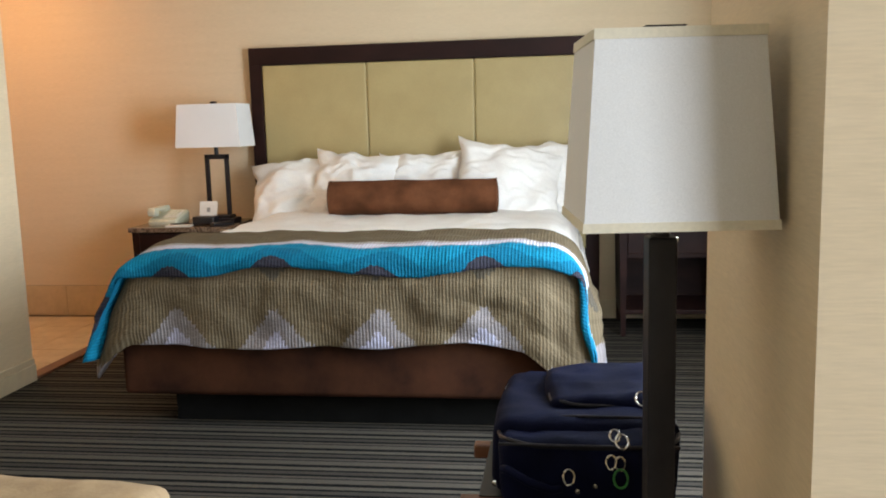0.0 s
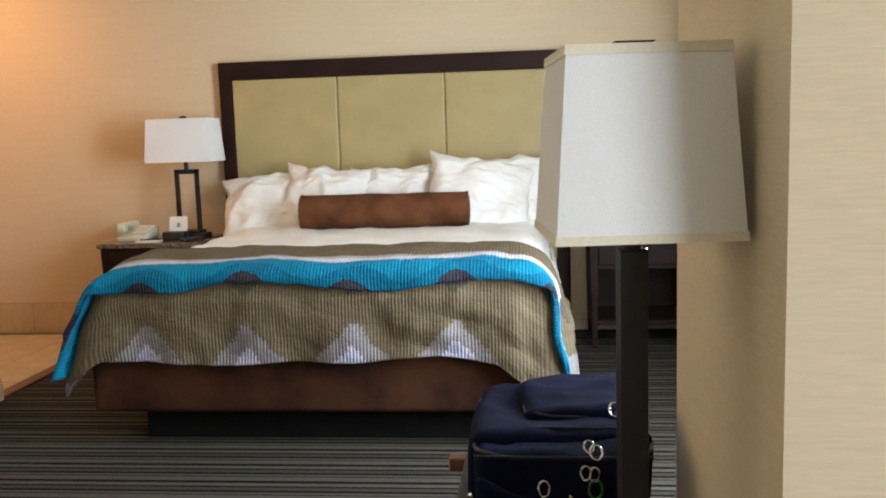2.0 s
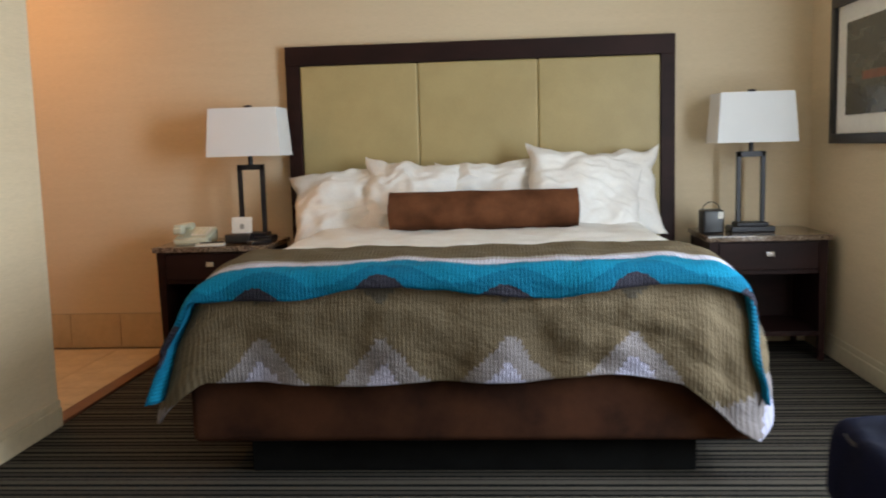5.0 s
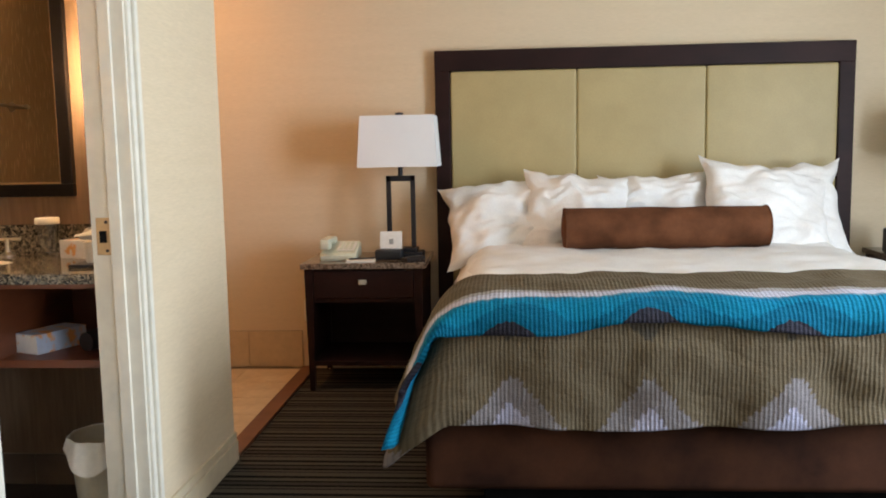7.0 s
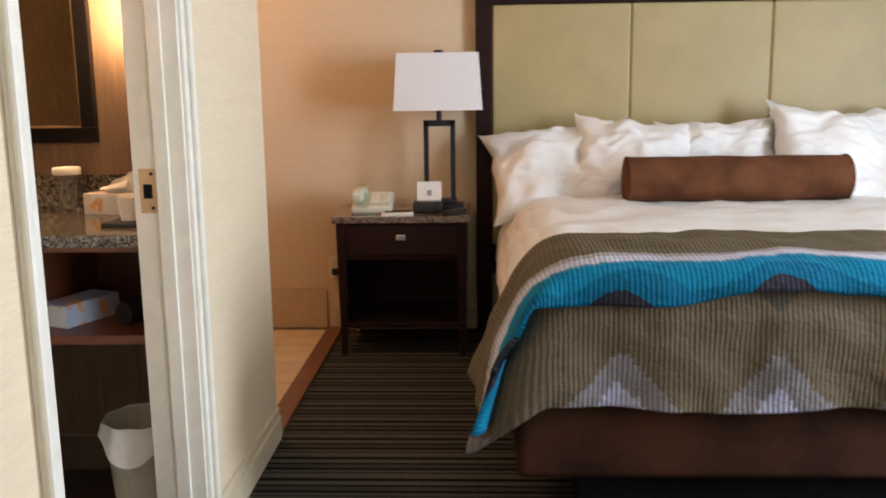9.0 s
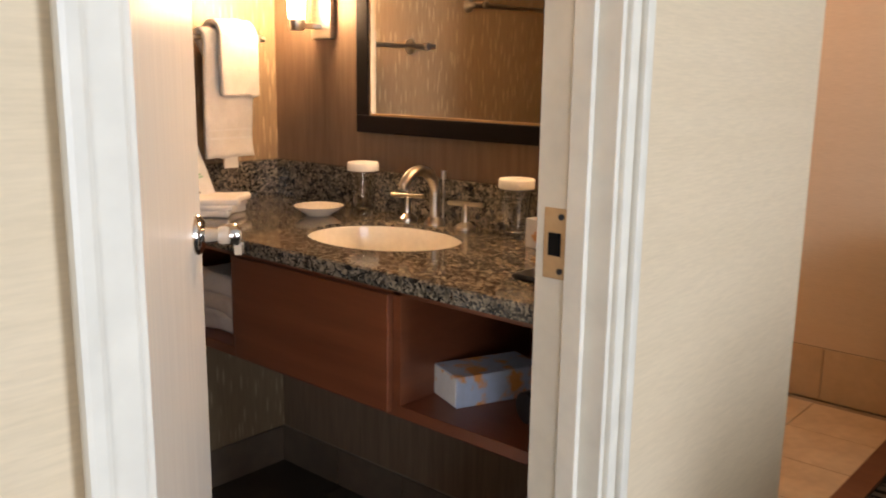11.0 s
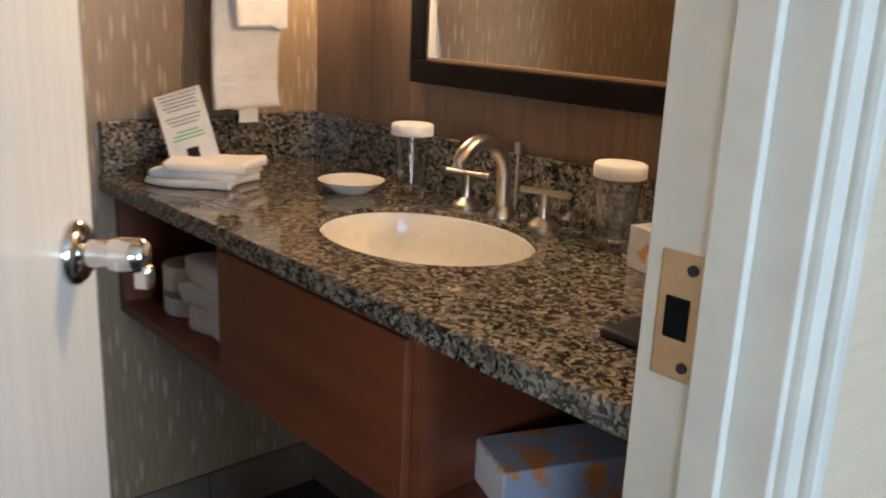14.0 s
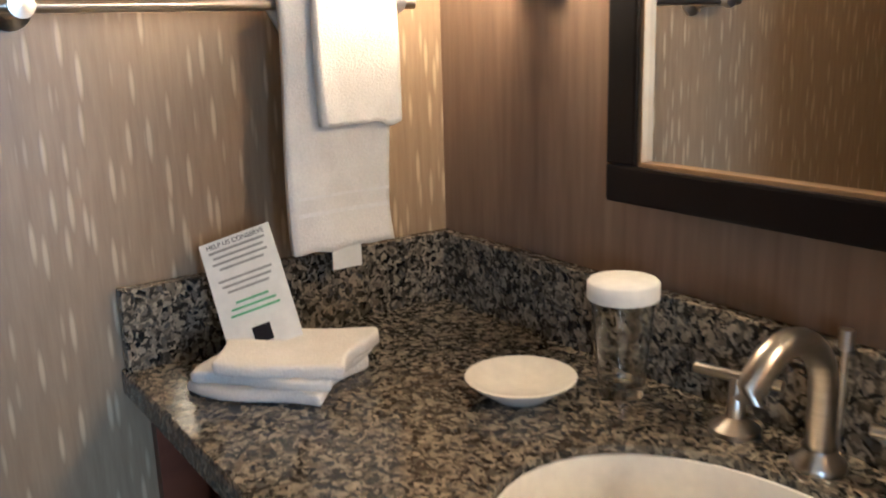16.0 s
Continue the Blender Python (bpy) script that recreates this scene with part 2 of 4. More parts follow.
# knitted blanket: two layers, patterns along the cloth's own length (v) and width (u) in metres
def knit(name, upper):
    m, nt, b = mat(name, (0.2, 0.16, 0.1), 0.9, 0, 0.15)
    s = nt.nodes.new("ShaderNodeSeparateXYZ")
    nt.links.new(coords(nt, uv=True), s.inputs[0])
    u, v = s.outputs[0], s.outputs[1]
    P = 0.425
    phase = mathn(nt, 'MULTIPLY', mathn(nt, 'SUBTRACT', u, 0.14), 2 * math.pi / P)
    cw = mathn(nt, 'COSINE', phase)
    sw = mathn(nt, 'SINE', mathn(nt, 'ADD', phase, 0.6))
    off = mathn(nt, 'MULTIPLY', mathn(nt, 'SUBTRACT', noise_tex(nt, coords(nt, (6, 8, 1), True), 1, 2), 0.5), 0.10)
    tri = mathn(nt, 'ABSOLUTE', mathn(nt, 'SUBTRACT', mathn(nt, 'FRACT', mathn(nt, 'ADD', mathn(nt, 'MULTIPLY', mathn(nt, 'ADD', u, off), 1 / P), 10.171)), 0.5))
    step = mathn(nt, 'DIVIDE', mathn(nt, 'FLOOR', mathn(nt, 'MULTIPLY', tri, 26)), 26)
    jit = mathn(nt, 'MULTIPLY', mathn(nt, 'SUBTRACT', noise_tex(nt, coords(nt, (70, 7, 1), True), 1, 2), 0.5), 0.035)
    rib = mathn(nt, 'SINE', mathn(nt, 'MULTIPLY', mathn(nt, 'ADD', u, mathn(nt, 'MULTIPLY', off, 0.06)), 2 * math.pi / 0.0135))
    tan, lilac, teal, dark = (0.128, 0.096, 0.058), (0.50, 0.48, 0.55), (0.0, 0.165, 0.28), (0.03, 0.028, 0.04)
    deep = (0.0, 0.115, 0.205)
    if upper:
        w = mathn(nt, 'ADD', mathn(nt, 'ADD', v, mathn(nt, 'MULTIPLY', sw, 0.02)), jit)
        c = ramp(nt, w, [(0.0, tan), (0.29, (0.34, 0.30, 0.28)), (0.32, lilac), (0.365, (0.10, 0.26, 0.36)), (0.378, teal)], True)
        low = mathn(nt, 'GREATER_THAN', mathn(nt, 'ADD', w, mathn(nt, 'MULTIPLY', cw, 0.02)), 0.44)
        c = mixc(nt, low, c, deep)
        hump = mathn(nt, 'GREATER_THAN', mathn(nt, 'ADD', mathn(nt, 'ADD', v, mathn(nt, 'MULTIPLY', jit, 0.5)), mathn(nt, 'MULTIPLY', cw, 0.06)), 0.522)
        c = mixc(nt, hump, c, dark)
    else:
        zz = mathn(nt, 'ADD', v, jit)
        pyr = mathn(nt, 'GREATER_THAN', mathn(nt, 'SUBTRACT', zz, mathn(nt, 'MULTIPLY', step, 0.40)), 0.205)
        core = mathn(nt, 'GREATER_THAN', mathn(nt, 'SUBTRACT', zz, mathn(nt, 'MULTIPLY', step, 0.50)), 0.283)
        top = mathn(nt, 'LESS_THAN', mathn(nt, 'ADD', zz, mathn(nt, 'MULTIPLY', step, 0.36)), 0.095)
        c = mixc(nt, pyr, tan, (0.205, 0.18, 0.18))
        c = mixc(nt, core, c, (0.37, 0.36, 0.46))
        c = mixc(nt, top, c, (0.075, 0.062, 0.046))
    # shade between the ribs, painted into the colour as darker grooves
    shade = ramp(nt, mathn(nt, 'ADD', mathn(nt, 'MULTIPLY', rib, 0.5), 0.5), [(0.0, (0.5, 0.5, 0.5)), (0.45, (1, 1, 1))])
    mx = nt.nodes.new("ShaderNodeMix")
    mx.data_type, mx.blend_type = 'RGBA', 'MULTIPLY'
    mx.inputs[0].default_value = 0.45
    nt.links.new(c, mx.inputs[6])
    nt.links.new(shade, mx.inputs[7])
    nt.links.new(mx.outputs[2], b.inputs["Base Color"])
    wr = noise_tex(nt, coords(nt, (9, 14, 1), True), 1, 4, 0.6)
    bump(nt, b, mathn(nt, 'ADD', mathn(nt, 'MULTIPLY', rib, 0.08), mathn(nt, 'MULTIPLY', wr, 1.6)), 0.8, 0.012)
    return m


KNIT_UP, KNIT_LOW = knit("knit_teal", True), knit("knit_brown", False)

GLASS, _nt, _b = mat("clear_glass", (0.95, 0.96, 0.95), 0.03)
_b.inputs["Transmission Weight"].default_value = 1.0
_b.inputs["IOR"].default_value = 1.45
MIRROR, _nt, _b = mat("mirror_silver", (0.86, 0.86, 0.85), 0.01, 1.0)
SCONCE, _nt, _b = mat("lit_opal_glass", (0.9, 0.85, 0.7), 0.3)
_b.inputs["Emission Color"].default_value = (1.0, 0.66, 0.34, 1)
_b.inputs["Emission Strength"].default_value = 165.0
LAMPGLOW, _nt, _b = mat("warm_diffuser", (0.9, 0.8, 0.6), 0.4)
_b.inputs["Emission Color"].default_value = (1.0, 0.50, 0.18, 1)
_b.inputs["Emission Strength"].default_value = 80.0
PHOTO = mottled("dark_print", (0.03, 0.032, 0.028), (0.09, 0.08, 0.06), 5, 0.25, stretch=(1, 1, 2.5), fine=15)
PHOTORED = mottled("red_print", (0.18, 0.05, 0.03), (0.25, 0.09, 0.05), 9, 0.25)
TISSUE = mottled("blue_box_print", (0.45, 0.52, 0.66), (0.75, 0.33, 0.10), 22, 0.5, lo=0.50, hi=0.60)
TISSUEW = mottled("white_box_print", (0.72, 0.72, 0.72), (0.70, 0.36, 0.12), 24, 0.5, lo=0.55, hi=0.62)

# ---- mesh helpers ----
def box(bm, x0, x1, y0, y1, z0, z1, bev=0.0, seg=2):
    r = bmesh.ops.create_cube(bm, size=1)
    vs = r["verts"]
    for v in vs:
        v.co = Vector(((x0 + x1) / 2 + v.co.x * (x1 - x0), (y0 + y1) / 2 + v.co.y * (y1 - y0), (z0 + z1) / 2 + v.co.z * (z1 - z0)))
    if bev:
        es = list({e for v in vs for e in v.link_edges})
        bmesh.ops.bevel(bm, geom=es, offset=bev, segments=seg, profile=0.6, affect='EDGES', clamp_overlap=True)
    return bm


def BX(*a, **k):
    return box(bmesh.new(), *a, **k)


def lathe(prof, cx, cy, n=28, bm=None, sx=1.0, sy=1.0):
    """A turned solid round a vertical axis: prof is a list of (radius, z)."""
    bm = bm or bmesh.new()
    rings = [[bm.verts.new((cx + sx * max(r, 1e-4) * math.cos(2 * math.pi * i / n), cy + sy * max(r, 1e-4) * math.sin(2 * math.pi * i / n), z)) for i in range(n)] for r, z in prof]
    for a, b in zip(rings, rings[1:]):
        for i in range(n):
            bm.faces.new((a[i], a[(i + 1) % n], b[(i + 1) % n], b[i]))
    return bm


def tube(pts, r, n=10, bm=None):
    """A round bar swept along points."""
    bm = bm or bmesh.new()
    pts = [Vector(p) for p in pts]
    rings = []
    up = Vector((0.13, 0.21, 0.97))
    for i, p in enumerate(pts):
        d = (pts[min(i + 1, len(pts) - 1)] - pts[max(i - 1, 0)]).normalized()
        if abs(d.dot(up)) > 0.98:
            up = Vector((0.9, 0.3, 0.1))
        a = d.cross(up).normalized()
        b = d.cross(a)
        rings.append([bm.verts.new(p + r * (a * math.cos(2 * math.pi * k / n) + b * math.sin(2 * math.pi * k / n))) for k in range(n)])
    for a, b in zip(rings, rings[1:]):
        for k in range(n):
            bm.faces.new((a[k], a[(k + 1) % n], b[(k + 1) % n], b[k]))
    bm.faces.new(rings[0][::-1])
    bm.faces.new(rings[-1])
    return bm


def frustum(cx, cy, z0, z1, wx0, wy0, wx1, wy1, t=0.003):
    """An open four-sided lamp shade with thickness."""
    bm = bmesh.new()
    def ring(z, hx, hy):
        return [bm.verts.new((cx + sx * hx, cy + sy * hy, z)) for sx, sy in ((-1, -1), (1, -1), (1, 1), (-1, 1))]
    o0, o1 = ring(z0, wx0 / 2, wy0 / 2), ring(z1, wx1 / 2, wy1 / 2)
    i0, i1 = ring(z0, wx0 / 2 - t, wy0 / 2 - t), ring(z1, wx1 / 2 - t, wy1 / 2 - t)
    for k in range(4):
        j = (k + 1) % 4
        for q in ((o0[k], o0[j], o1[j], o1[k]), (i0[j], i0[k], i1[k], i1[j]), (o0[j], o0[k], i0[k], i0[j]), (o1[k], o1[j], i1[j], i1[k])):
            bm.faces.new(q)
    return bm


def grid(fn, nu, nv, bm=None, uvfn=None):
    """A sheet from fn(a, b), a and b from 0 to 1."""
    bm = bm or bmesh.new()
    vs = [[bm.verts.new(fn(i / nu, j / nv)) for j in range(nv + 1)] for i in range(nu + 1)]
    uvl = bm.loops.layers.uv.verify() if uvfn else None
    for i in range(nu):
        for j in range(nv):
            f = bm.faces.new((vs[i][j], vs[i + 1][j], vs[i + 1][j + 1], vs[i][j + 1]))
            f.smooth = True
            if uvfn:
                for l, (a, b) in zip(f.loops, ((i, j), (i + 1, j), (i + 1, j + 1), (i, j + 1))):
                    l[uvl].uv = uvfn(a / nu, b / nv)
    return bm


def mesh_ob(name, bm, material, smooth=False):
    me = bpy.data.meshes.new(name)
    bmesh.ops.recalc_face_normals(bm, faces=bm.faces)
    if smooth:
        for f in bm.faces:
            f.smooth = True
    bm.to_mesh(me)
    bm.free()
    me.materials.append(material)
    if smooth:
        me.set_sharp_from_angle(angle=radians(50))
    return new(name, me)


def thing(name, base, label, category, group=""):
    e = new(name)
    e.empty_display_size = 0.1
    e.matrix_world = pose(*base)
    e.matrix_basis = pose(*base)
    return tagged(e, label, category, group)


def part(name, bm, material, parent, label="", smooth=False):
    ob = mesh_ob(name, bm, material, smooth)
    ob.parent = parent
    m = Matrix(parent.matrix_basis)
    if parent.parent:
        m = parent.parent.matrix_basis @ parent.matrix_parent_inverse @ m
    ob.matrix_parent_inverse = m.inverted()
    return tagged(ob, label) if label else ob


def solo(name, bm, material, label, category, smooth=False, kind="", group=""):
    return tagged(mesh_ob(name, bm, material, smooth), label, category, group, kind)


def setting(name, bm, material, label):
    return tagged(mesh_ob(name, bm, material), label, "", "", "structure")


def turned(bm, m):
    bmesh.ops.transform(bm, matrix=m, verts=bm.verts)
    return bm


# ---- plan ----
DX = -1.82                 # bathroom wall, bedroom face
DXI = -1.94                # its bathroom face
CORNER = -1.50             # where that wall ends, at the alcove
OPEN0, OPEN1 = -3.09, -2.304   # bathroom door opening
HEAD = 2.06
RX = 1.86                  # wall beside the bed
PX, PY0, PY1 = 1.17, -4.46, -3.66   # the wall block beside the floor lamp
MY = -1.765                # mirror wall face
TX = -3.315                # towel wall face
H = 2.55
BACK = -10.2

# ---- structure ----
setting("floor", BX(DX - 0.06, 4.2, BACK, 0.0, -0.06, 0.0), CARPET, "striped brown and black carpet")
setting("wall_north", BX(-3.6, RX + 0.12, 0.0, 0.12, -0.06, H), WALLPAPER, "beige papered wall behind the bed")
bm = bmesh.new()
EY0, EY1, EZ0, EZ1 = -3.38, -1.73, 0.45, 2.12
box(bm, RX, RX + 0.12, EY1, 0.0, -0.06, H)
box(bm, RX, RX + 0.12, PY1, EY0, -0.06, H)
box(bm, RX, RX + 0.12, EY0, EY1, -0.06, EZ0)
box(bm, RX, RX + 0.12, EY0, EY1, EZ1, H)
setting("wall_east", bm, WALLPAPER, "beige papered wall with a window beside the bed")
w2 = setting("window_2", BX(RX - 0.02, RX + 0.12, EY0, EY1, EZ0 - 0.02, EZ0 + 0.004), TRIM, "painted window sill")
for a in ((EY0, EY0 + 0.04, EZ0, EZ1), (EY1 - 0.04, EY1, EZ0, EZ1), (EY0 + 0.04, EY1 - 0.04, EZ1 - 0.04, EZ1)):
    part("window_frame", BX(RX + 0.085, RX + 0.115, *a), TRIM, w2)
setting("wall_block", BX(PX, 4.2, PY0, PY1, -0.06, H), WALLPAPER, "beige papered wall block")
bm = bmesh.new()
FX = 4.2
WY0, WY1, WZ0, WZ1 = -8.8, -6.4, 0.5, 2.35
box(bm, FX, FX + 0.12, BACK, WY0, -0.06, H)
box(bm, FX, FX + 0.12, WY1, PY0 + 0.3, -0.06, H)
box(bm, FX, FX + 0.12, WY0, WY1, -0.06, WZ0)
box(bm, FX, FX + 0.12, WY0, WY1, WZ1, H)
setting("wall_far_east", bm, WALLPAPER, "beige papered wall with the window")
setting("wall_south", BX(DXI, FX + 0.12, BACK - 0.12, BACK, -0.06, H), WALLPAPER, "beige papered wall")
w = setting("window_1", BX(FX - 0.03, FX, WY0 - 0.06, WY1 + 0.06, WZ0 - 0.06, WZ0), TRIM, "painted window sill and frame")
for a in ((WY0 - 0.06, WY0, WZ0, WZ1), (WY1, WY1 + 0.06, WZ0, WZ1), (WY0 - 0.06, WY1 + 0.06, WZ1, WZ1 + 0.06)):
    part("window_frame", BX(FX - 0.03, FX, *a), TRIM, w)
bm = bmesh.new()
box(bm, DXI, DX, BACK, OPEN0, -0.06, H)
box(bm, DXI, DX, OPEN1, CORNER, -0.06, H)
box(bm, DXI, DX, OPEN0, OPEN1, HEAD, H)
setting("wall_west", bm, WALLPAPER, "beige papered wall with the bathroom door")
setting("ceiling", BX(-3.6, 4.3, BACK - 0.12, 0.12, H, H + 0.1), CEIL, "off-white painted ceiling")
setting("wall_alcove", BX(-3.6, -3.45, CORNER, 0.0, -0.06, H), WALLPAPER, "beige papered alcove wall")
bm = bmesh.new()
box(bm, -3.6, DXI, MY, CORNER, -0.06, H)
setting("wall_mirror", bm, BATHPLAIN, "brown papered bathroom wall behind the mirror")
setting("wall_alcove_south", BX(-3.6, DX, CORNER, CORNER + 0.004, -0.06, H), WALLPAPER, "beige papered alcove wall")
setting("wall_towel", BX(TX - 0.12, TX, -4.6, MY, -0.06, H), BATHPAPER, "brown papered bathroom wall with pale dashes")
setting("wall_bath_south", BX(TX, DXI, -4.6, -4.48, -0.06, H), BATHPAPER, "brown papered bathroom wall")
setting("wall_bath_inner", BX(DXI - 0.004, DXI, -4.48, OPEN0, -0.06, H), BATHPAPER, "brown papered bathroom wall")
setting("wall_bath_inner_2", BX(DXI - 0.004, DXI, OPEN1, MY, -0.06, H), BATHPAPER, "brown papered bathroom wall")
bath_floor = setting("floor_bathroom", BX(TX, DX - 0.06, -4.48, MY, -0.06, -0.006), GROUT, "brown tiled bathroom floor")
alcove_floor = setting("floor_alcove", BX(-3.45, DX - 0.06, CORNER, 0.0, -0.06, -0.002), GROUT, "beige tiled alcove floor")


def baseboard(name, x0, x1, y0, y1, n):
    """A stepped skirting board; n says which side faces the room."""
    b = bmesh.new()
    box(b, x0, x1, y0, y1, 0.0, 0.085, 0.002)
    dx, dy = 0.35 * (x1 - x0), 0.35 * (y1 - y0)
    if n == 'x+':
        box(b, x0, x1 - dx, y0, y1, 0.085, 0.118, 0.003)
    elif n == 'x-':
        box(b, x0 + dx, x1, y0, y1, 0.085, 0.118, 0.003)
    else:
        box(b, x0, x1, y0 + dy, y1, 0.085, 0.118, 0.003)
    setting(name, b, BASEB, "painted stepped baseboard")


baseboard("baseboard_west", DX, DX + 0.016, OPEN1 + 0.042, CORNER + 0.004, 'x+')
baseboard("baseboard_west_2", DX, DX + 0.016, BACK, OPEN0 - 0.055, 'x+')
baseboard("baseboard_east", RX - 0.016, RX, PY1, -0.016, 'x-')
baseboard("baseboard_north", DX - 0.03, RX, -0.016, 0.0, 'y-')
baseboard("baseboard_block", PX - 0.016, PX, PY0 - 0.016, PY1, 'x-')
baseboard("baseboard_block_2", PX, 4.2, PY0 - 0.016, PY0, 'y-')

setting("threshold", BX(DX - 0.07, DX + 0.01, CORNER + 0.006, -0.018, 0.0, 0.014, 0.004), RACKWOOD, "brown wooden threshold strip")

# door frame
fr = setting("door_frame", BX(DXI - 0.012, DX + 0.004, OPEN1 - 0.018, OPEN1, 0, HEAD, 0.002), TRIM, "cream painted door frame")
part("jamb", BX(DXI - 0.012, DX + 0.004, OPEN0, OPEN0 + 0.018, 0, HEAD, 0.002), TRIM, fr)
part("head_jamb", BX(DXI - 0.012, DX + 0.004, OPEN0, OPEN1, HEAD - 0.018, HEAD), TRIM, fr)
part("door_stop", BX(DXI + 0.05, DXI + 0.085, OPEN1 - 0.030, OPEN1 - 0.018, 0, HEAD - 0.018, 0.002), TRIM, fr)
part("casing", BX(DX, DX + 0.014, OPEN1 - 0.008, OPEN1 + 0.034, 0, HEAD + 0.07, 0.005), TRIM, fr)
part("casing_bead", BX(DX + 0.012, DX + 0.026, OPEN1 + 0.014, OPEN1 + 0.038, 0, HEAD + 0.078, 0.006), TRIM, fr)
part("casing", BX(DX, DX + 0.014, OPEN0 - 0.046, OPEN0 + 0.006, 0, HEAD + 0.07, 0.004), TRIM, fr)
part("casing_bead", BX(DX + 0.012, DX + 0.026, OPEN0 - 0.052, OPEN0 - 0.03, 0, HEAD + 0.078, 0.006), TRIM, fr)
part("head_casing", BX(DX, DX + 0.014, OPEN0 - 0.046, OPEN1 + 0.036, HEAD - 0.006, HEAD + 0.07, 0.004), TRIM, fr)
strike = part("strike_plate", BX(DXI + 0.004, DXI + 0.062, OPEN1 - 0.0205, OPEN1 - 0.017, 0.935, 1.047, 0.002), BRASSP, fr, "worn brass strike plate")
part("latch_hole", BX(DXI + 0.014, DXI + 0.036, OPEN1 - 0.0225, OPEN1 - 0.019, 0.972, 1.008), BLACK, strike)
for z in (0.948, 1.034):
    part("screw", turned(lathe([(0.0, 0.002), (0.005, 0.002), (0.005, 0)], 0, 0, 10), pose(DXI + 0.036, OPEN1 - 0.0205, z, 90)), BLACKMETAL, strike)

# the bathroom door, swung inwards
DOOR = pose(DXI - 0.005, OPEN0 + 0.02, 0, 0, 0, 47)
d = tagged(new("door_1"), "cream painted bathroom door standing half open", "door", "", "structure")
d.matrix_basis = DOOR
def dpart(name, bm, material, parent=d, smooth=False):
    o = mesh_ob(name, bm, material, smooth)
    o.parent = parent
    return o
# local: leaf runs along +y from the hinge, its outer face towards +x
dpart("leaf", BX(-0.038, 0.0, 0.0, 0.655, 0.012, HEAD - 0.022, 0.002), DOORP)
KZ, KY = 0.985, 0.607
rose = dpart("rose", turned(lathe([(0.0, 0.0), (0.033, 0.0), (0.033, 0.006), (0.026, 0.012), (0.014, 0.016), (0.012, 0.05), (0.0, 0.05)], 0, 0), pose(0, KY, KZ, 0, 90)), CHROME, smooth=True)
dpart("lever", turned(lathe([(0.0, 0.035), (0.015, 0.037), (0.018, 0.045), (0.018, 0.066), (0.014, 0.072), (0.0, 0.073)], 0, 0), pose(0, KY, KZ, 0, 90)), CHROME, smooth=True)
dpart("thumb_turn", BX(0.06, 0.078, KY - 0.007, KY + 0.009, KZ - 0.034, KZ - 0.01, 0.005), CHROME)
dpart("latch_plate", BX(-0.03, -0.008, 0.654, 0.657, KZ - 0.03, KZ + 0.03), BRASSP)

# ---- bed ----
bed = thing("bed", (0, -1.1, 0), "king bed with brown suede base and olive panelled headboard", "bed")
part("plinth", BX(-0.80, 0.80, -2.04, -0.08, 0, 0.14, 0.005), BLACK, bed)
b = BX(-0.985, 0.985, -2.14, -0.09, 0.14, 0.42, 0.03, 4)
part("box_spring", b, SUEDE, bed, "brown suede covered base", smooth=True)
part("mattress", BX(-0.93, 0.93, -2.11, -0.09, 0.42, 0.715, 0.11, 5), LINEN, bed, smooth=True)
hb = part("headboard", BX(-1.1, 1.1, -0.03, -0.003, 0.30, 1.70), DARKWOOD, bed)
part("frame_rail", BX(-1.1, 1.1, -0.062, -0.003, 1.645, 1.753, 0.004), DARKWOOD, hb)
for x0 in (-1.1, 1.02):
    part("frame_stile", BX(x0, x0 + 0.08, -0.060, -0.003, 0.0, 1.646, 0.004), DARKWOOD, hb)
for x0, x1 in ((-1.018, -0.3405), (-0.3395, 0.3395), (0.3405, 1.018)):
    part("padded_panel", BX(x0, x1, -0.058, -0.022, 0.45, 1.643, 0.017, 5), PANEL, hb, "olive upholstered panel", smooth=True)


def soft(p, amp, k):
    return amp * noise.noise(Vector(p) * k)


def sheet_fn(a, b):
    x = -0.97 + 1.94 * a
    y = -1.75 + 1.55 * b
    z = 0.742
    e = max(0, abs(x) - 0.80)
    if e > 0:
        z -= 5.0 * e * e + 0.1 * e
    z += soft((x, y, 3), 0.012, 3) + soft((x, y, 1), 0.009, 9) + 0.016 * abs(noise.noise(Vector((x * 4 + y, y * 6, 6)))) + 0.006 * noise.noise(Vector((x * 17, y * 11, 2)))
    return (x, y, z)


def sheet_side(s):
    def fn(a, b):
        y = -2.0 + 1.82 * b
        q = a
        x = s * (0.965 + 0.04 * q + 0.012 * math.sin(q * 3) + soft((y, q, s), 0.012, 5))
        return (x, y, 0.60 - 0.20 * q)
    return fn


duvet = thing("duvet", (0, -1.0, 0.7), "rumpled white duvet on the bed", "duvet")
part("duvet_top", grid(sheet_fn, 70, 60), LINEN, duvet)
for s in (-1, 1):
    part("duvet_side", grid(sheet_side(s), 10, 50), LINEN, duvet)

# knitted blanket: cross-section runs over the bed and down both sides; the length runs to the foot and down
def across(u, drop):
    """Place across the bed of arc position u (0 in the middle): x and fall below the top."""
    W, R = 0.80, 0.15
    s, v = (1 if u >= 0 else -1), abs(u)
    if v <= W:
        return s * v, 0.0
    v -= W
    if v < R * math.pi / 2:
        t = v / R
        return s * (W + R * math.sin(t)), R * (1 - math.cos(t))
    v -= R * math.pi / 2
    return s * (W + R + 0.12 * v), R + v


UW = 1.33


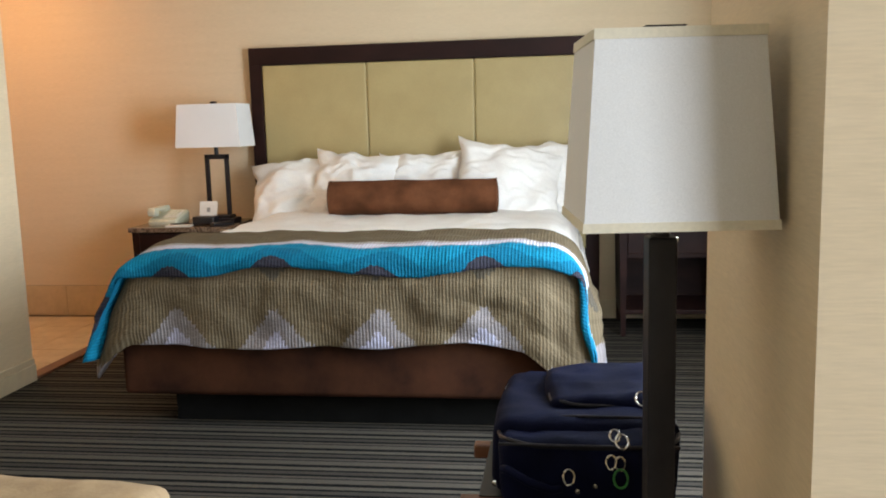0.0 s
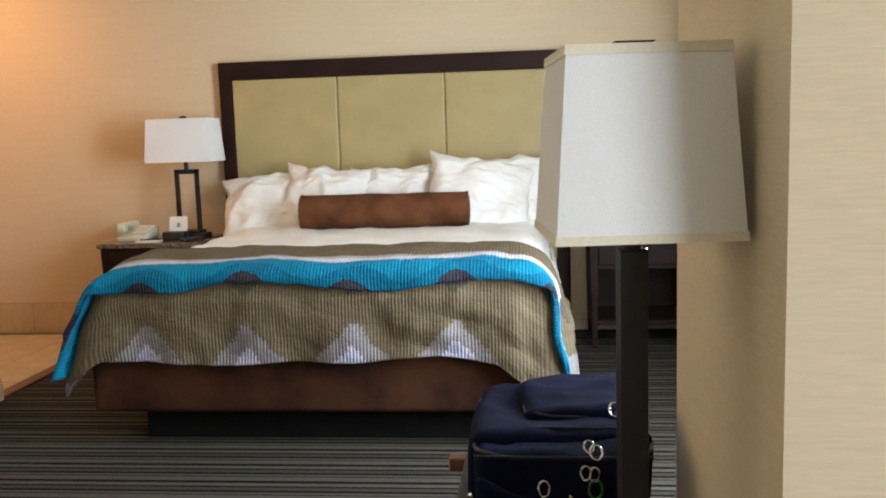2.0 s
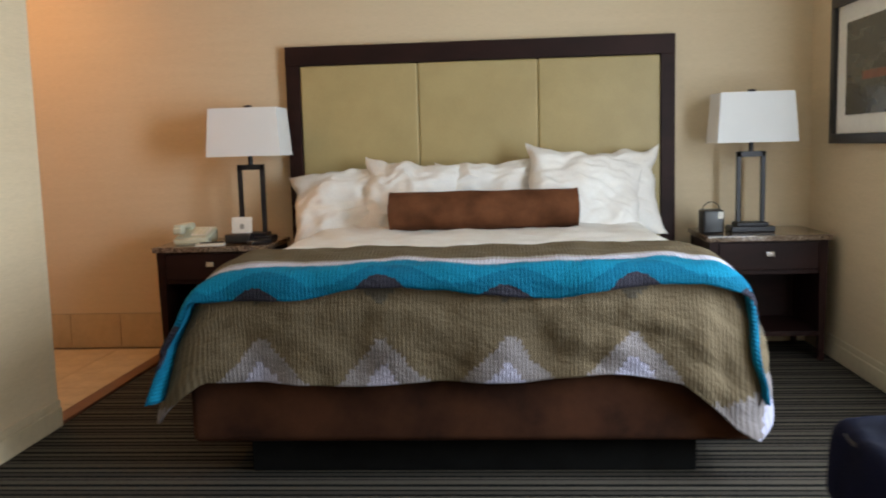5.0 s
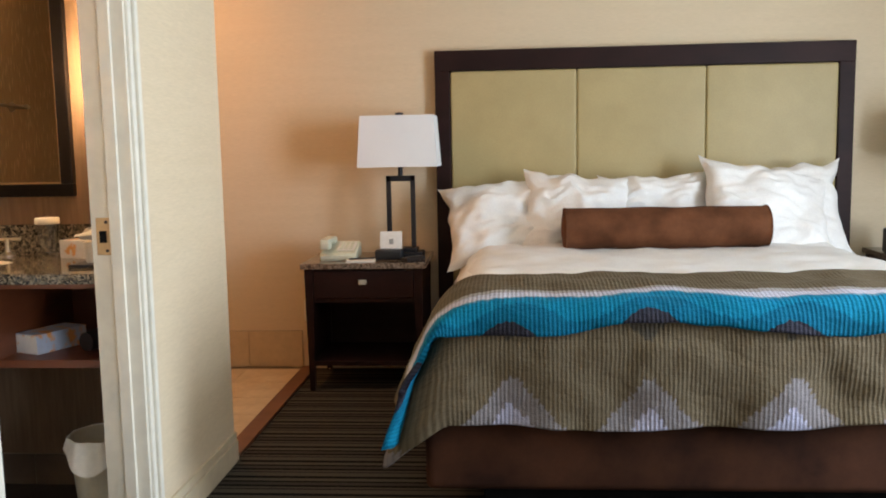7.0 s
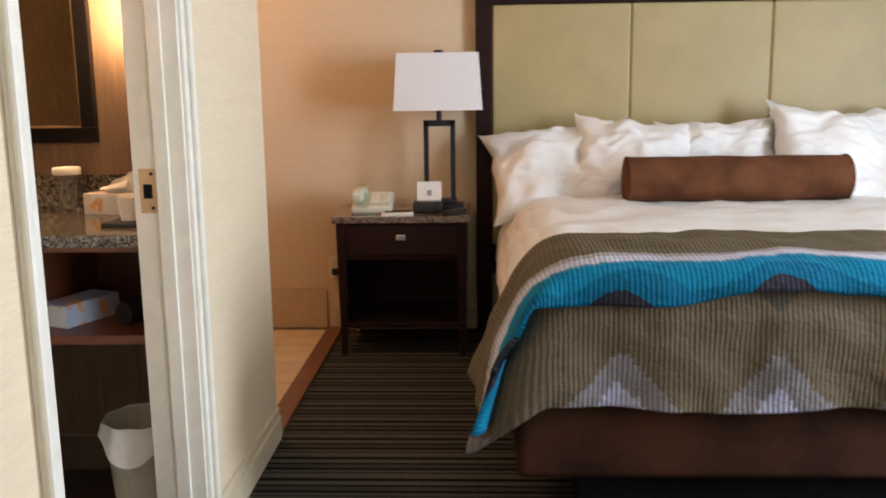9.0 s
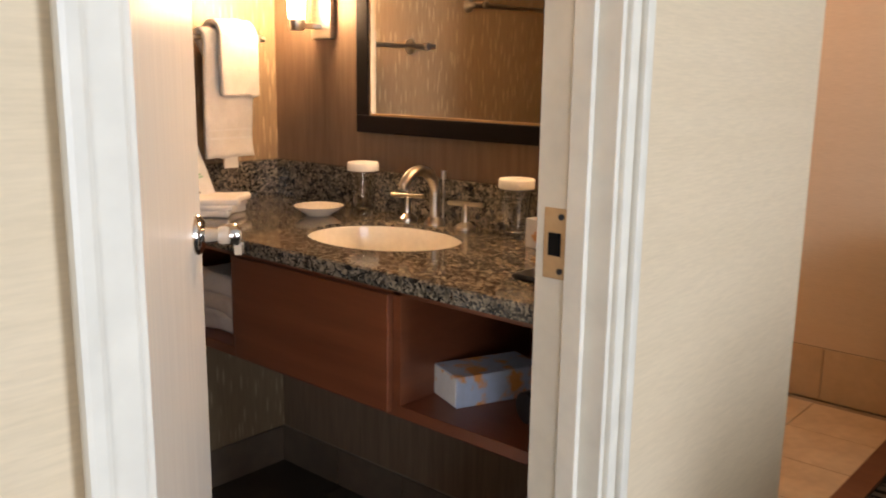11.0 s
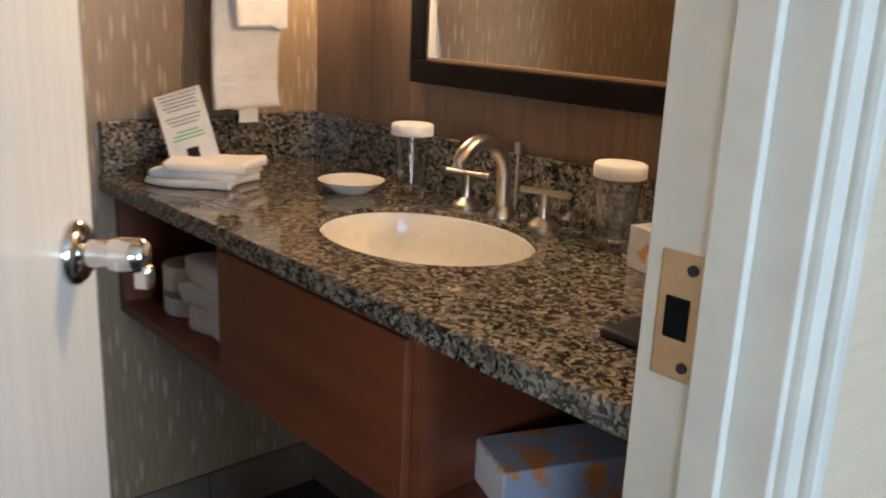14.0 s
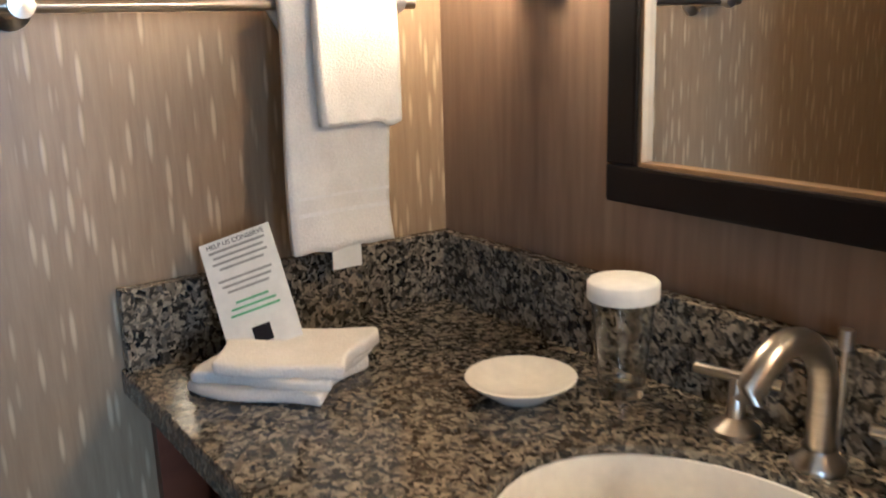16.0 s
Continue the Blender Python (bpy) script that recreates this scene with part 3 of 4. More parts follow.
def low_fn(a, b):
    """The hanging layer: a strip round the foot of the bed, falling from the top edge to an uneven hem."""
    W, R, S, F = 0.985, 0.09, 0.34, -2.16
    front = 2 * (W - R)
    q = R * math.pi / 2
    L = front + 2 * q + 2 * S
    p = (a - 0.5) * L
    s, v = (1 if p >= 0 else -1), abs(p)
    if v < front / 2:
        x, y, nx, ny = p, F, 0.0, -1.0
    elif v < front / 2 + q:
        t = (v - front / 2) / R
        nx, ny = s * math.sin(t), -math.cos(t)
        x, y = s * (W - R) + R * nx, F + R + R * ny
    else:
        x, y, nx, ny = s * W, F + R + v - front / 2 - q, s, 0.0
    k = max(0.0, 1 - abs(v - front / 2 - (0.04 if s > 0 else 0.13)) / (0.22 if s > 0 else 0.12))
    k = k ** 1.3
    zt = min(1.0, max(0.0, (v - front / 2 + 0.12) / (q + 0.12)))
    ztop = 0.745 - 0.17 * zt
    hem = 0.368 + 0.012 * math.sin(p * 5) - 0.19 * k + soft((p, 0, 3), 0.02, 3)
    if v > front / 2 + q:
        hem = min(hem, 0.36)
    z = ztop + (hem - ztop) * b
    out = -0.012 + 0.035 * min(1, b * 3) + (0.05 if s > 0 else 0.12) * k * b + 0.010 * math.sin(p * 19) * b + soft((p * 2, b, 5), 0.02, 3) * b
    rum = (0.5 + 0.5 * min(1.0, max(0.0, p / 0.8))) * min(1.0, b * 2.5)
    out += rum * (0.024 * abs(noise.noise(Vector((p * 4.5, b * 2.2, 11)))) + 0.014 * noise.noise(Vector((p * 13, b * 5 + p * 3, 4))))
    return (x + nx * out, y + ny * out, z)


def up_fn(a, b):
    """The folded layer: over the top, down both sides, and a hand's width down over the foot."""
    u = (a * 2 - 1) * UW
    l = b * 0.505 * (1.0 - 0.10 * max(0, abs(u) - 0.9))
    x, fall = across(u, 0)
    y0 = -1.74 - 0.02 * math.sin(u * 7) - 0.05 * max(0, abs(u) - 0.7)
    T, R = -2.125 - y0, 0.065
    T = -T
    if l <= T:
        y, f2 = y0 - l, 0.0
    elif l <= T + R * 1.57:
        t = (l - T) / R
        y, f2 = y0 - T - R * math.sin(t), R * (1 - math.cos(t))
    else:
        y, f2 = y0 - T - R, R + l - T - R * 1.57
    z = 0.79 - 0.03 * min(1.0, l / T) ** 2 - max(fall, f2) - 0.25 * min(fall, f2) + soft((u, l * 2, 8), 0.014, 4) + 0.006 * noise.noise(Vector((u * 11, l * 9, 2))) - 0.015 * (1 - b)
    sg = 1 if u > 0 else -1
    m_ = min(1, fall * 4)
    x += sg * ((0.0 if sg > 0 else 0.02) + (0.0 if sg > 0 else 0.20) * fall) * m_ + soft((u, l, 9), 0.03, 5) * m_ + 0.012 * math.sin(l * 24 + u) * m_
    y += -0.02 * m_ + soft((u, l, 6), 0.012, 6) - 0.012 * math.sin(u * 17) * min(1, f2 * 8)
    return (x, y, z)


blanket = thing("knitted_blanket", (0, -1.9, 0.7), "teal and brown ribbed knit blanket folded over the bed foot", "blanket")
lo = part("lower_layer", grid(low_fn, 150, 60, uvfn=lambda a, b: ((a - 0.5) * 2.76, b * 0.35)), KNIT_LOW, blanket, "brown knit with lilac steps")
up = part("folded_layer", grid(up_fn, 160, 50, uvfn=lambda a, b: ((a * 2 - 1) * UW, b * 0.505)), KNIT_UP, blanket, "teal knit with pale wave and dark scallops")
for o, t in ((lo, 0.010), (up, 0.022)):
    md = o.modifiers.new("thickness", 'SOLIDIFY')
    md.thickness, md.offset = t, 0


def pillow(w, h, t, m, seed, label):
    """A stuffed case with pulled corners, a loose hem and creases that run in from the corners."""
    bmp = bmesh.new()
    n = 40
    def side(sg):
        def fn(a, b):
            u, v = a * 2 - 1, b * 2 - 1
            edge = max(0.0, (1 - abs(u) ** 2.6) * (1 - abs(v) ** 2.6)) ** 0.5
            corner = (abs(u) * abs(v)) ** 5
            pin = 1 + 0.10 * corner - 0.07 * (1 - u * u) * abs(v) ** 6 - 0.05 * (1 - v * v) * abs(u) ** 6
            ang = math.atan2(abs(v) - 1.05, abs(u) - 1.05)
            crease = math.sin(ang * 17 + seed * 2 + 2 * noise.noise(Vector((u, v, seed)))) * 0.007 * (abs(u) * abs(v)) ** 1.2
            rim = 0.012 * math.sin(u * 9 + seed) * abs(v) ** 10 + 0.010 * math.sin(v * 8 + seed * 3) * abs(u) ** 10
            z = sg * t / 2 * edge + sg * crease * min(1, edge * 3) + rim
            z += edge * (soft((u * 1.1 + seed, v, sg), 0.05, 1.7) + soft((u + seed, v * 2, sg), 0.02, 4) + 0.012 * abs(noise.noise(Vector((u * 3 + v * 2, v * 4 - u, seed * 3 + sg)))))
            return (u * w / 2 * pin + soft((v, seed, 1), 0.02, 3), v * h / 2 * pin + soft((u, seed, 2), 0.03, 3), z)
        return fn
    grid(side(1), n, n, bmp)
    grid(side(-1), n, n, bmp)
    bmesh.ops.remove_doubles(bmp, verts=bmp.verts, dist=0.002)
    turned(bmp, m)
    solo("pillow", bmp, LINEN, label, "pillow", True, group="pillows on the bed")


pillow(0.62, 0.48, 0.24, pose(-0.72, -0.29, 0.85, 52, -5, 6), 1, "slumped white pillow leaning on the headboard")
pillow(0.54, 0.46, 0.24, pose(-0.36, -0.36, 0.875, 60, 5, -3), 2, "plump white pillow behind the bolster")
pillow(0.54, 0.44, 0.21, pose(0.06, -0.30, 0.878, 62, -2, 3), 3, "white pillow half hidden behind its neighbours")
pillow(0.62, 0.48, 0.22, pose(0.66, -0.25, 0.89, 62, -3, -4), 4, "white pillow leaning on the headboard")
pillow(0.62, 0.50, 0.22, pose(0.56, -0.40, 0.888, 57, 10, 3), 5, "tilted white pillow with raised corner")

BM = pose(0.03, -0.62, 0.838, 0, 90, 2)
bol = thing("bolster", (0.03, -0.62, 0.74), "long brown suede bolster cushion on the bed", "cushion")
def bolster_fn(a, b):
    t = 2 * math.pi * a
    x = -0.475 + 0.95 * b
    r = 0.099 + soft((x * 3, math.cos(t), math.sin(t)), 0.004, 2) + 0.002 * math.sin(t * 9 + x * 4) * abs(b * 2 - 1) ** 3
    return BM @ Vector((r * math.cos(t), r * math.sin(t), x))
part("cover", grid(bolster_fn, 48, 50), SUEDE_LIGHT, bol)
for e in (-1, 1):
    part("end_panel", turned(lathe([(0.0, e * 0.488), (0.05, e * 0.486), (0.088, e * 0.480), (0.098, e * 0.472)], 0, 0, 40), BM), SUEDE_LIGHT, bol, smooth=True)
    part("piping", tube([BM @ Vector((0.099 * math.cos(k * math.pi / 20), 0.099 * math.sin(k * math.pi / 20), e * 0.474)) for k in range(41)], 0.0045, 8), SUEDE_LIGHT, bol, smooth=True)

# ---- nightstands ----
def nightstand(x0, x1, label):
    y0, y1, top = -0.50, -0.02, 0.665
    n = thing("nightstand", ((x0 + x1) / 2, -0.26, 0), label, "nightstand", "nightstands")
    part("granite_top", BX(x0 - 0.012, x1 + 0.012, y0 - 0.012, y1, top - 0.03, top, 0.005), GRANITE2, n, "polished brown granite top")
    for a in (x0 + 0.005, x1 - 0.050):
        for c in (y0 + 0.004, y1 - 0.049):
            lg = bmesh.new()
            box(lg, a, a + 0.045, c, c + 0.045, 0.0, top - 0.031)
            for v in lg.verts:
                if v.co.z < 0.01:
                    v.co.x = a + 0.0225 + (v.co.x - a - 0.0225) * 0.6
                    v.co.y = c + 0.0225 + (v.co.y - c - 0.0225) * 0.6
            part("leg", lg, DARKWOOD, n)
    part("back_panel", BX(x0 + 0.04, x1 - 0.04, y1 - 0.02, y1 - 0.008, 0.12, top - 0.031), DARKWOOD, n)
    part("side_panel", BX(x0 + 0.01, x0 + 0.03, y0 + 0.05, y1 - 0.05, 0.12, top - 0.031), DARKWOOD, n)
    part("side_panel", BX(x1 - 0.03, x1 - 0.01, y0 + 0.05, y1 - 0.05, 0.12, top - 0.031), DARKWOOD, n)
    part("drawer_case", BX(x0 + 0.05, x1 - 0.05, y0 + 0.02, y1 - 0.02, 0.46, top - 0.032), DARKWOOD, n)
    dr = part("drawer", BX(x0 + 0.052, x1 - 0.052, y0 + 0.004, y0 + 0.022, 0.485, top - 0.04, 0.004), DARKWOOD, n)
    part("knob", BX((x0 + x1) / 2 - 0.022, (x0 + x1) / 2 + 0.022, y0 - 0.022, y0 + 0.003, 0.555, 0.583, 0.004), CHROME, dr, "square chrome knob")
    part("shelf", BX(x0 + 0.03, x1 - 0.03, y0 + 0.02, y1 - 0.02, 0.13, 0.155, 0.003), DARKWOOD, n)
    return n


nightstand(-1.755, -1.14, "dark wood nightstand with granite top, phone and lamp")
nightstand(1.19, 1.80, "dark wood nightstand with granite top, clock and lamp")


def table_lamp(x, y, label):
    zb = 0.665
    l = thing("table_lamp", (x, y, zb), label, "table lamp", "bedside lamps")
    part("base", BX(x - 0.115, x + 0.115, y - 0.07, y + 0.07, zb, zb + 0.03, 0.006), BLACKMETAL, l)
    part("base_step", BX(x - 0.085, x + 0.085, y - 0.055, y + 0.055, zb + 0.03, zb + 0.05, 0.006), BLACKMETAL, l)
    for s in (-1, 1):
        part("post", BX(x + s * 0.064 - 0.012, x + s * 0.064 + 0.012, y - 0.013, y + 0.013, zb + 0.05, zb + 0.43, 0.002), BLACKMETAL, l)
    part("crossbar", BX(x - 0.076, x + 0.076, y - 0.013, y + 0.013, zb + 0.40, zb + 0.43, 0.002), BLACKMETAL, l)
    part("neck", lathe([(0.013, zb + 0.43), (0.013, zb + 0.52), (0.018, zb + 0.52), (0.018, zb + 0.56), (0.0, zb + 0.56)], x, y, 16), BLACKMETAL, l, smooth=True)
    sh = part("shade", frustum(x, y, 1.142, 1.405, 0.415, 0.27, 0.378, 0.235), SHADE, l, "white fabric shade")
    part("spider", tube([(x - 0.186, y, 1.395), (x + 0.186, y, 1.395)], 0.003, 6), BLACKMETAL, sh)
    part("finial", lathe([(0.0, 1.425), (0.022, 1.42), (0.022, 1.412), (0.006, 1.408), (0.006, 1.22), (0.0, 1.22)], x, y, 14), BLACKMETAL, sh)
    return l


table_lamp(-1.275, -0.25, "bedside lamp with black double post and white shade")
table_lamp(1.462, -0.26, "bedside lamp with black double post and white shade")

# phone, card, notepad, remote
ph = thing("telephone", (-1.60, -0.30, 0.665), "cream corded telephone on the nightstand", "telephone")
def wedge(x0, x1, y0, y1, z0, zf, zb, bev=0.008):
    w_ = bmesh.new()
    box(w_, x0, x1, y0, y1, z0, zb)
    for v in w_.verts:
        if v.co.z > z0 + 0.001 and v.co.y < (y0 + y1) / 2:
            v.co.z = zf
    bmesh.ops.bevel(w_, geom=w_.edges[:], offset=bev, segments=3, affect='EDGES')
    return w_
part("body", wedge(-1.69, -1.50, -0.40, -0.20, 0.665, 0.70, 0.75), PLASTICW, ph, smooth=True)
hs = bmesh.new()
box(hs, -1.685, -1.635, -0.40, -0.19, 0.752, 0.776, 0.01, 3)
box(hs, -1.688, -1.632, -0.405, -0.345, 0.722, 0.762, 0.012, 3)
box(hs, -1.688, -1.632, -0.25, -0.185, 0.735, 0.770, 0.012, 3)
part("handset", hs, PLASTICW, ph, smooth=True)
kp = part("keypad", turned(BX(-0.045, 0.045, -0.06, 0.06, -0.001, 0.003), pose(-1.56, -0.30, 0.729, 14)), PAPER, ph)
for i in range(3):
    for j in range(4):
        part("key", turned(BX(-0.009, 0.009, -0.007, 0.007, 0.003, 0.007, 0.001), pose(-1.56, -0.30, 0.729, 14) @ pose(-0.026 + 0.026 * i, -0.04 + 0.026 * j, 0)), PLASTICW, ph)
card = thing("tent_card", (-1.33, -0.34, 0.715), "small white tent card with dark mark leaning on the lamp base", "card")
c = bmesh.new()
M = pose(-1.325, -0.318, 0.717, -12)
box(c, -0.058, 0.058, -0.0012, 0.0012, 0.0, 0.09)
part("card_face", turned(c, M), PAPER, card)
part("printed_mark", turned(BX(-0.010, 0.012, -0.003, -0.0013, 0.022, 0.05), M), GREYINK, card)
box_l = BX(-1.40, -1.26, -0.40, -0.31, 0.665, 0.718, 0.012, 3)
solo("card_holder", box_l, PLASTICB, "black holder under the tent card", "holder", True)
solo("notepad", turned(BX(-0.075, 0.075, -0.05, 0.05, 0, 0.008, 0.001), pose(-1.47, -0.42, 0.665, 0, 0, 8)), PAPER, "white notepad on the nightstand", "notepad")
pen = turned(lathe([(0.0, 0), (0.004, 0.004), (0.004, 0.13), (0.0, 0.134)], 0, 0, 10), pose(-1.53, -0.43, 0.678, 0, 90, 12))
solo("pen", pen, PLASTICB, "black pen lying on the notepad", "pen")
solo("remote_control", turned(BX(-0.025, 0.025, -0.07, 0.07, 0, 0.022, 0.006), pose(-1.20, -0.42, 0.665, 0, 0, -35)), PLASTICB, "black remote control on the nightstand", "remote")
ck = thing("clock_radio", (1.275, -0.30, 0.665), "black cube clock radio on the nightstand", "clock")
part("body", BX(1.19, 1.30, -0.37, -0.24, 0.665, 0.79, 0.012, 3), PLASTICB, ck, smooth=True)
part("label_tag", BX(1.266, 1.294, -0.374, -0.3705, 0.745, 0.782), PAPER, ck)
part("cable_loop", tube([(1.20 + 0.045 - 0.045 * math.cos(t * math.pi / 12), -0.30, 0.785 + 0.045 * math.sin(t * math.pi / 12)) for t in range(13)], 0.003, 6), BLACKMETAL, ck)
ot = thing("wall_outlet", (-1.84, -0.004, 0.33), "cream wall outlet beside the nightstand", "outlet")
part("plate", BX(-1.875, -1.805, -0.006, 0.0, 0.275, 0.39, 0.002), TRIM, ot)
part("socket", BX(-1.853, -1.827, -0.009, -0.005, 0.34, 0.372), CORD, ot)
part("plug", BX(-1.856, -1.824, -0.035, -0.006, 0.292, 0.325, 0.005), BLACKMETAL, ot)
solo("power_cord", tube([(-1.84, -0.03, 0.30), (-1.83, -0.035, 0.2), (-1.82, -0.03, 0.1), (-1.79, -0.04, 0.03), (-1.72, -0.06, 0.006)], 0.004, 6), CORD, "cream cord hanging to the floor", "cord", True)

# picture on the east wall
pc = thing("framed_picture", (RX, -0.88, 1.5), "black framed dark print with white mat on the wall", "picture")
y0, y1, z0, z1 = -1.385, -0.37, 1.125, 1.855
part("mat", BX(RX - 0.014, RX - 0.003, y0 + 0.03, y1 - 0.03, z0 + 0.03, z1 - 0.03), PAPER, pc)
part("print", BX(RX - 0.018, RX - 0.0135, y0 + 0.17, y1 - 0.17, z0 + 0.14, z1 - 0.14), PHOTO, pc)
part("red_mark", BX(RX - 0.020, RX - 0.0175, y0 + 0.35, y1 - 0.38, z0 + 0.30, z0 + 0.34), PHOTORED, pc)
for a in ((y0, y1, z1 - 0.05, z1), (y0, y1, z0, z0 + 0.05), (y0, y0 + 0.05, z0 + 0.05, z1 - 0.05), (y1 - 0.05, y1, z0 + 0.05, z1 - 0.05)):
    part("frame_bar", BX(RX - 0.036, RX - 0.001, *a, 0.006), BLACKMETAL, pc)

# ---- floor lamp by the wall block ----
fx, fy = 1.014, -4.205
FL_TURN = pose(fx, fy, 0, 0, 0, 6) @ pose(-fx, -fy, 0)
fl = thing("floor_lamp", (fx, fy, 0), "black floor lamp with square white shade", "floor lamp")
part("foot", BX(fx - 0.13, fx + 0.13, fy - 0.13, fy + 0.13, 0, 0.03, 0.006), BLACKMETAL, fl)
part("post", BX(fx - 0.021, fx + 0.021, fy - 0.021, fy + 0.021, 0.03, 1.075, 0.003), BLACKMETAL, fl)
part("neck", lathe([(0.014, 1.075), (0.014, 1.16), (0.0, 1.16)], fx, fy, 16), BLACKMETAL, fl)
sh = part("shade", frustum(fx, fy, 1.098, 1.368, 0.262, 0.262, 0.224, 0.224), SHADE, fl, "white fabric shade with cream trim")
part("shade_trim", frustum(fx, fy, 1.098, 1.111, 0.2655, 0.2655, 0.2635, 0.2635, 0.005), SHADETRIM, sh)
part("shade_trim", frustum(fx, fy, 1.355, 1.369, 0.2295, 0.2295, 0.2275, 0.2275, 0.005), SHADETRIM, sh)
part("top_cap", frustum(fx, fy, 1.372, 1.380, 0.045, 0.045, 0.058, 0.058, 0.02), BLACKMETAL, sh)
part("cap_stem", lathe([(0.006, 1.2), (0.006, 1.375)], fx, fy, 8), BLACKMETAL, sh)

for o in fl.children:
    for q_ in (o, *o.children):
        q_.data.transform(FL_TURN)

# ---- suitcase on its rack ----
rk = thing("luggage_rack", (0.90, -3.66, 0), "brown wooden folding luggage rack under the suitcase", "luggage rack")
for y in (-3.82, -3.51):
    part("rail", BX(0.655, 1.12, y - 0.018, y + 0.018, 0.449, 0.483, 0.006), RACKWOOD, rk)
for x in (0.72, 1.05):
    part("leg", tube([(x, -3.83, 0.466), (x, -3.50, 0.0)], 0.015, 8), RACKWOOD, rk)
    part("leg", tube([(x + 0.03, -3.50, 0.466), (x + 0.03, -3.83, 0.0)], 0.015, 8), RACKWOOD, rk)
    part("strap", BX(x - 0.025, x + 0.025, -3.82, -3.51, 0.4835, 0.4865), BLACKMETAL, rk)
sc = thing("suitcase", (0.93, -3.32, 0.375), "navy nylon suitcase with outer pockets lying on a rack", "suitcase")
def lump(x0, x1, y0, y1, z0, z1, bev, amp, seed):
    g = BX(x0, x1, y0, y1, z0, z1, bev=bev, seg=4)
    bmesh.ops.subdivide_edges(g, edges=[e for e in g.edges if e.calc_length() > 0.12], cuts=9, use_grid_fill=True)
    for v in g.verts:
        v.co.z += (0.012 * abs(noise.noise(Vector((v.co.x * 9, v.co.y * 22, seed)))) + soft(v.co, 0.005, 30)) if v.co.z > z0 + 0.06 else 0
        v.co += Vector((soft(v.co + Vector((seed, 0, 0)), amp, 6), soft(v.co + Vector((0, seed, 0)), amp, 6), soft(v.co + Vector((0, 0, seed)), amp, 6) * (1 if v.co.z > z0 + 0.05 else 0)))
    return g
part("body", lump(0.70, 1.145, -3.50, -3.06, 0.376, 0.56, 0.045, 0.018, 1), NAVY, sc, smooth=True)
part("front_pocket", lump(0.715, 1.13, -3.60, -3.47, 0.385, 0.55, 0.05, 0.015, 2), NAVY, sc, smooth=True)
part("upper_pocket", lump(0.83, 1.15, -3.38, -3.06, 0.50, 0.592, 0.04, 0.022, 3), NAVY, sc, smooth=True)
hd = part("grab_handle", tube([(0.73, -3.605, 0.49), (0.74, -3.63, 0.50), (0.79, -3.64, 0.475), (0.84, -3.635, 0.455), (0.86, -3.605, 0.445)], 0.010, 8), NAVY, sc, smooth=True)
for p in ((0.73, -3.60, 0.49), (0.86, -3.60, 0.445), (0.71, -3.595, 0.45), (0.90, -3.6, 0.44), (0.94, -3.603, 0.455)):
    part("rivet", turned(lathe([(0.0, 0.006), (0.006, 0.005), (0.008, 0)], 0, 0, 10), pose(*p, 90)), CHROME, sc)
part("zip", tube([(0.72, -3.59, 0.545), (0.85, -3.603, 0.548), (1.0, -3.603, 0.548), (1.13, -3.59, 0.545)], 0.004, 6), BLACKMETAL, sc)
def loop(x0, x1, y0, y1, z, r, n=40):
    """A closed run of rounded piping."""
    pts_ = []
    for k_ in range(n + 1):
        t_ = 2 * math.pi * k_ / n
        c_, s_ = math.cos(t_), math.sin(t_)
        pts_.append(((x0 + x1) / 2 + (x1 - x0) / 2 * math.copysign(abs(c_) ** 0.35, c_), (y0 + y1) / 2 + (y1 - y0) / 2 * math.copysign(abs(s_) ** 0.35, s_), z + 0.004 * math.sin(5 * t_)))
    return tube(pts_, r, 6)
part("piping", loop(0.835, 1.148, -3.375, -3.065, 0.572, 0.005), BLACKMETAL, sc, smooth=True)
part("piping", loop(0.712, 1.14, -3.595, -3.07, 0.545, 0.005), BLACKMETAL, sc, smooth=True)
part("top_seam", tube([(0.75, -3.47, 0.566), (0.9, -3.465, 0.572), (1.05, -3.47, 0.572), (1.12, -3.48, 0.566)], 0.004, 6), BLACKMETAL, sc, smooth=True)
def ring(p, r, rx, material=CHROME):
    m = pose(*p, rx)
    return tube([m @ Vector((r * 0.7 * math.cos(t * math.pi / 9), r * math.sin(t * math.pi / 9), 0)) for t in range(19)], 0.0028, 6)
for p, r, rx in (((1.0, -3.60, 0.56), 0.02, 35), ((0.985, -3.585, 0.568), 0.016, 40), ((0.975, -3.612, 0.515), 0.016, 80), ((0.995, -3.612, 0.512), 0.016, 85), ((1.06, -3.41, 0.60), 0.02, 40), ((1.075, -3.42, 0.595), 0.016, 50), ((0.88, -3.615, 0.478), 0.018, 80)):
    part("zip_pull", ring(p, r, rx), CHROME, sc, smooth=True)
part("carabiner", ring((0.997, -3.615, 0.478), 0.022, 88), GREENCLIP, sc, "green carabiner clip", smooth=True)

sc.matrix_basis = pose(0.92, -3.674, 0.487) @ Matrix.Scale(0.84, 4)

# tan ottoman in front of the bed
ott = thing("ottoman", (-0.45, -3.85, 0), "tan chenille ottoman with rounded cushion", "ottoman")
part("cushion", lump(-0.80, -0.02, -4.10, -3.68, 0.28, 0.452, 0.07, 0.012, 5), TANCLOTH, ott, smooth=True)
part("base", BX(-0.77, -0.09, -4.07, -3.71, 0.06, 0.285, 0.01), TANCLOTH, ott)
for x in (-0.73, -0.17):
    for y in (-4.03, -3.79):
        part("foot", lathe([(0.022, 0.0), (0.03, 0.06), (0.0, 0.06)], x + 0.02, y + 0.02, 12), DARKWOOD, ott)

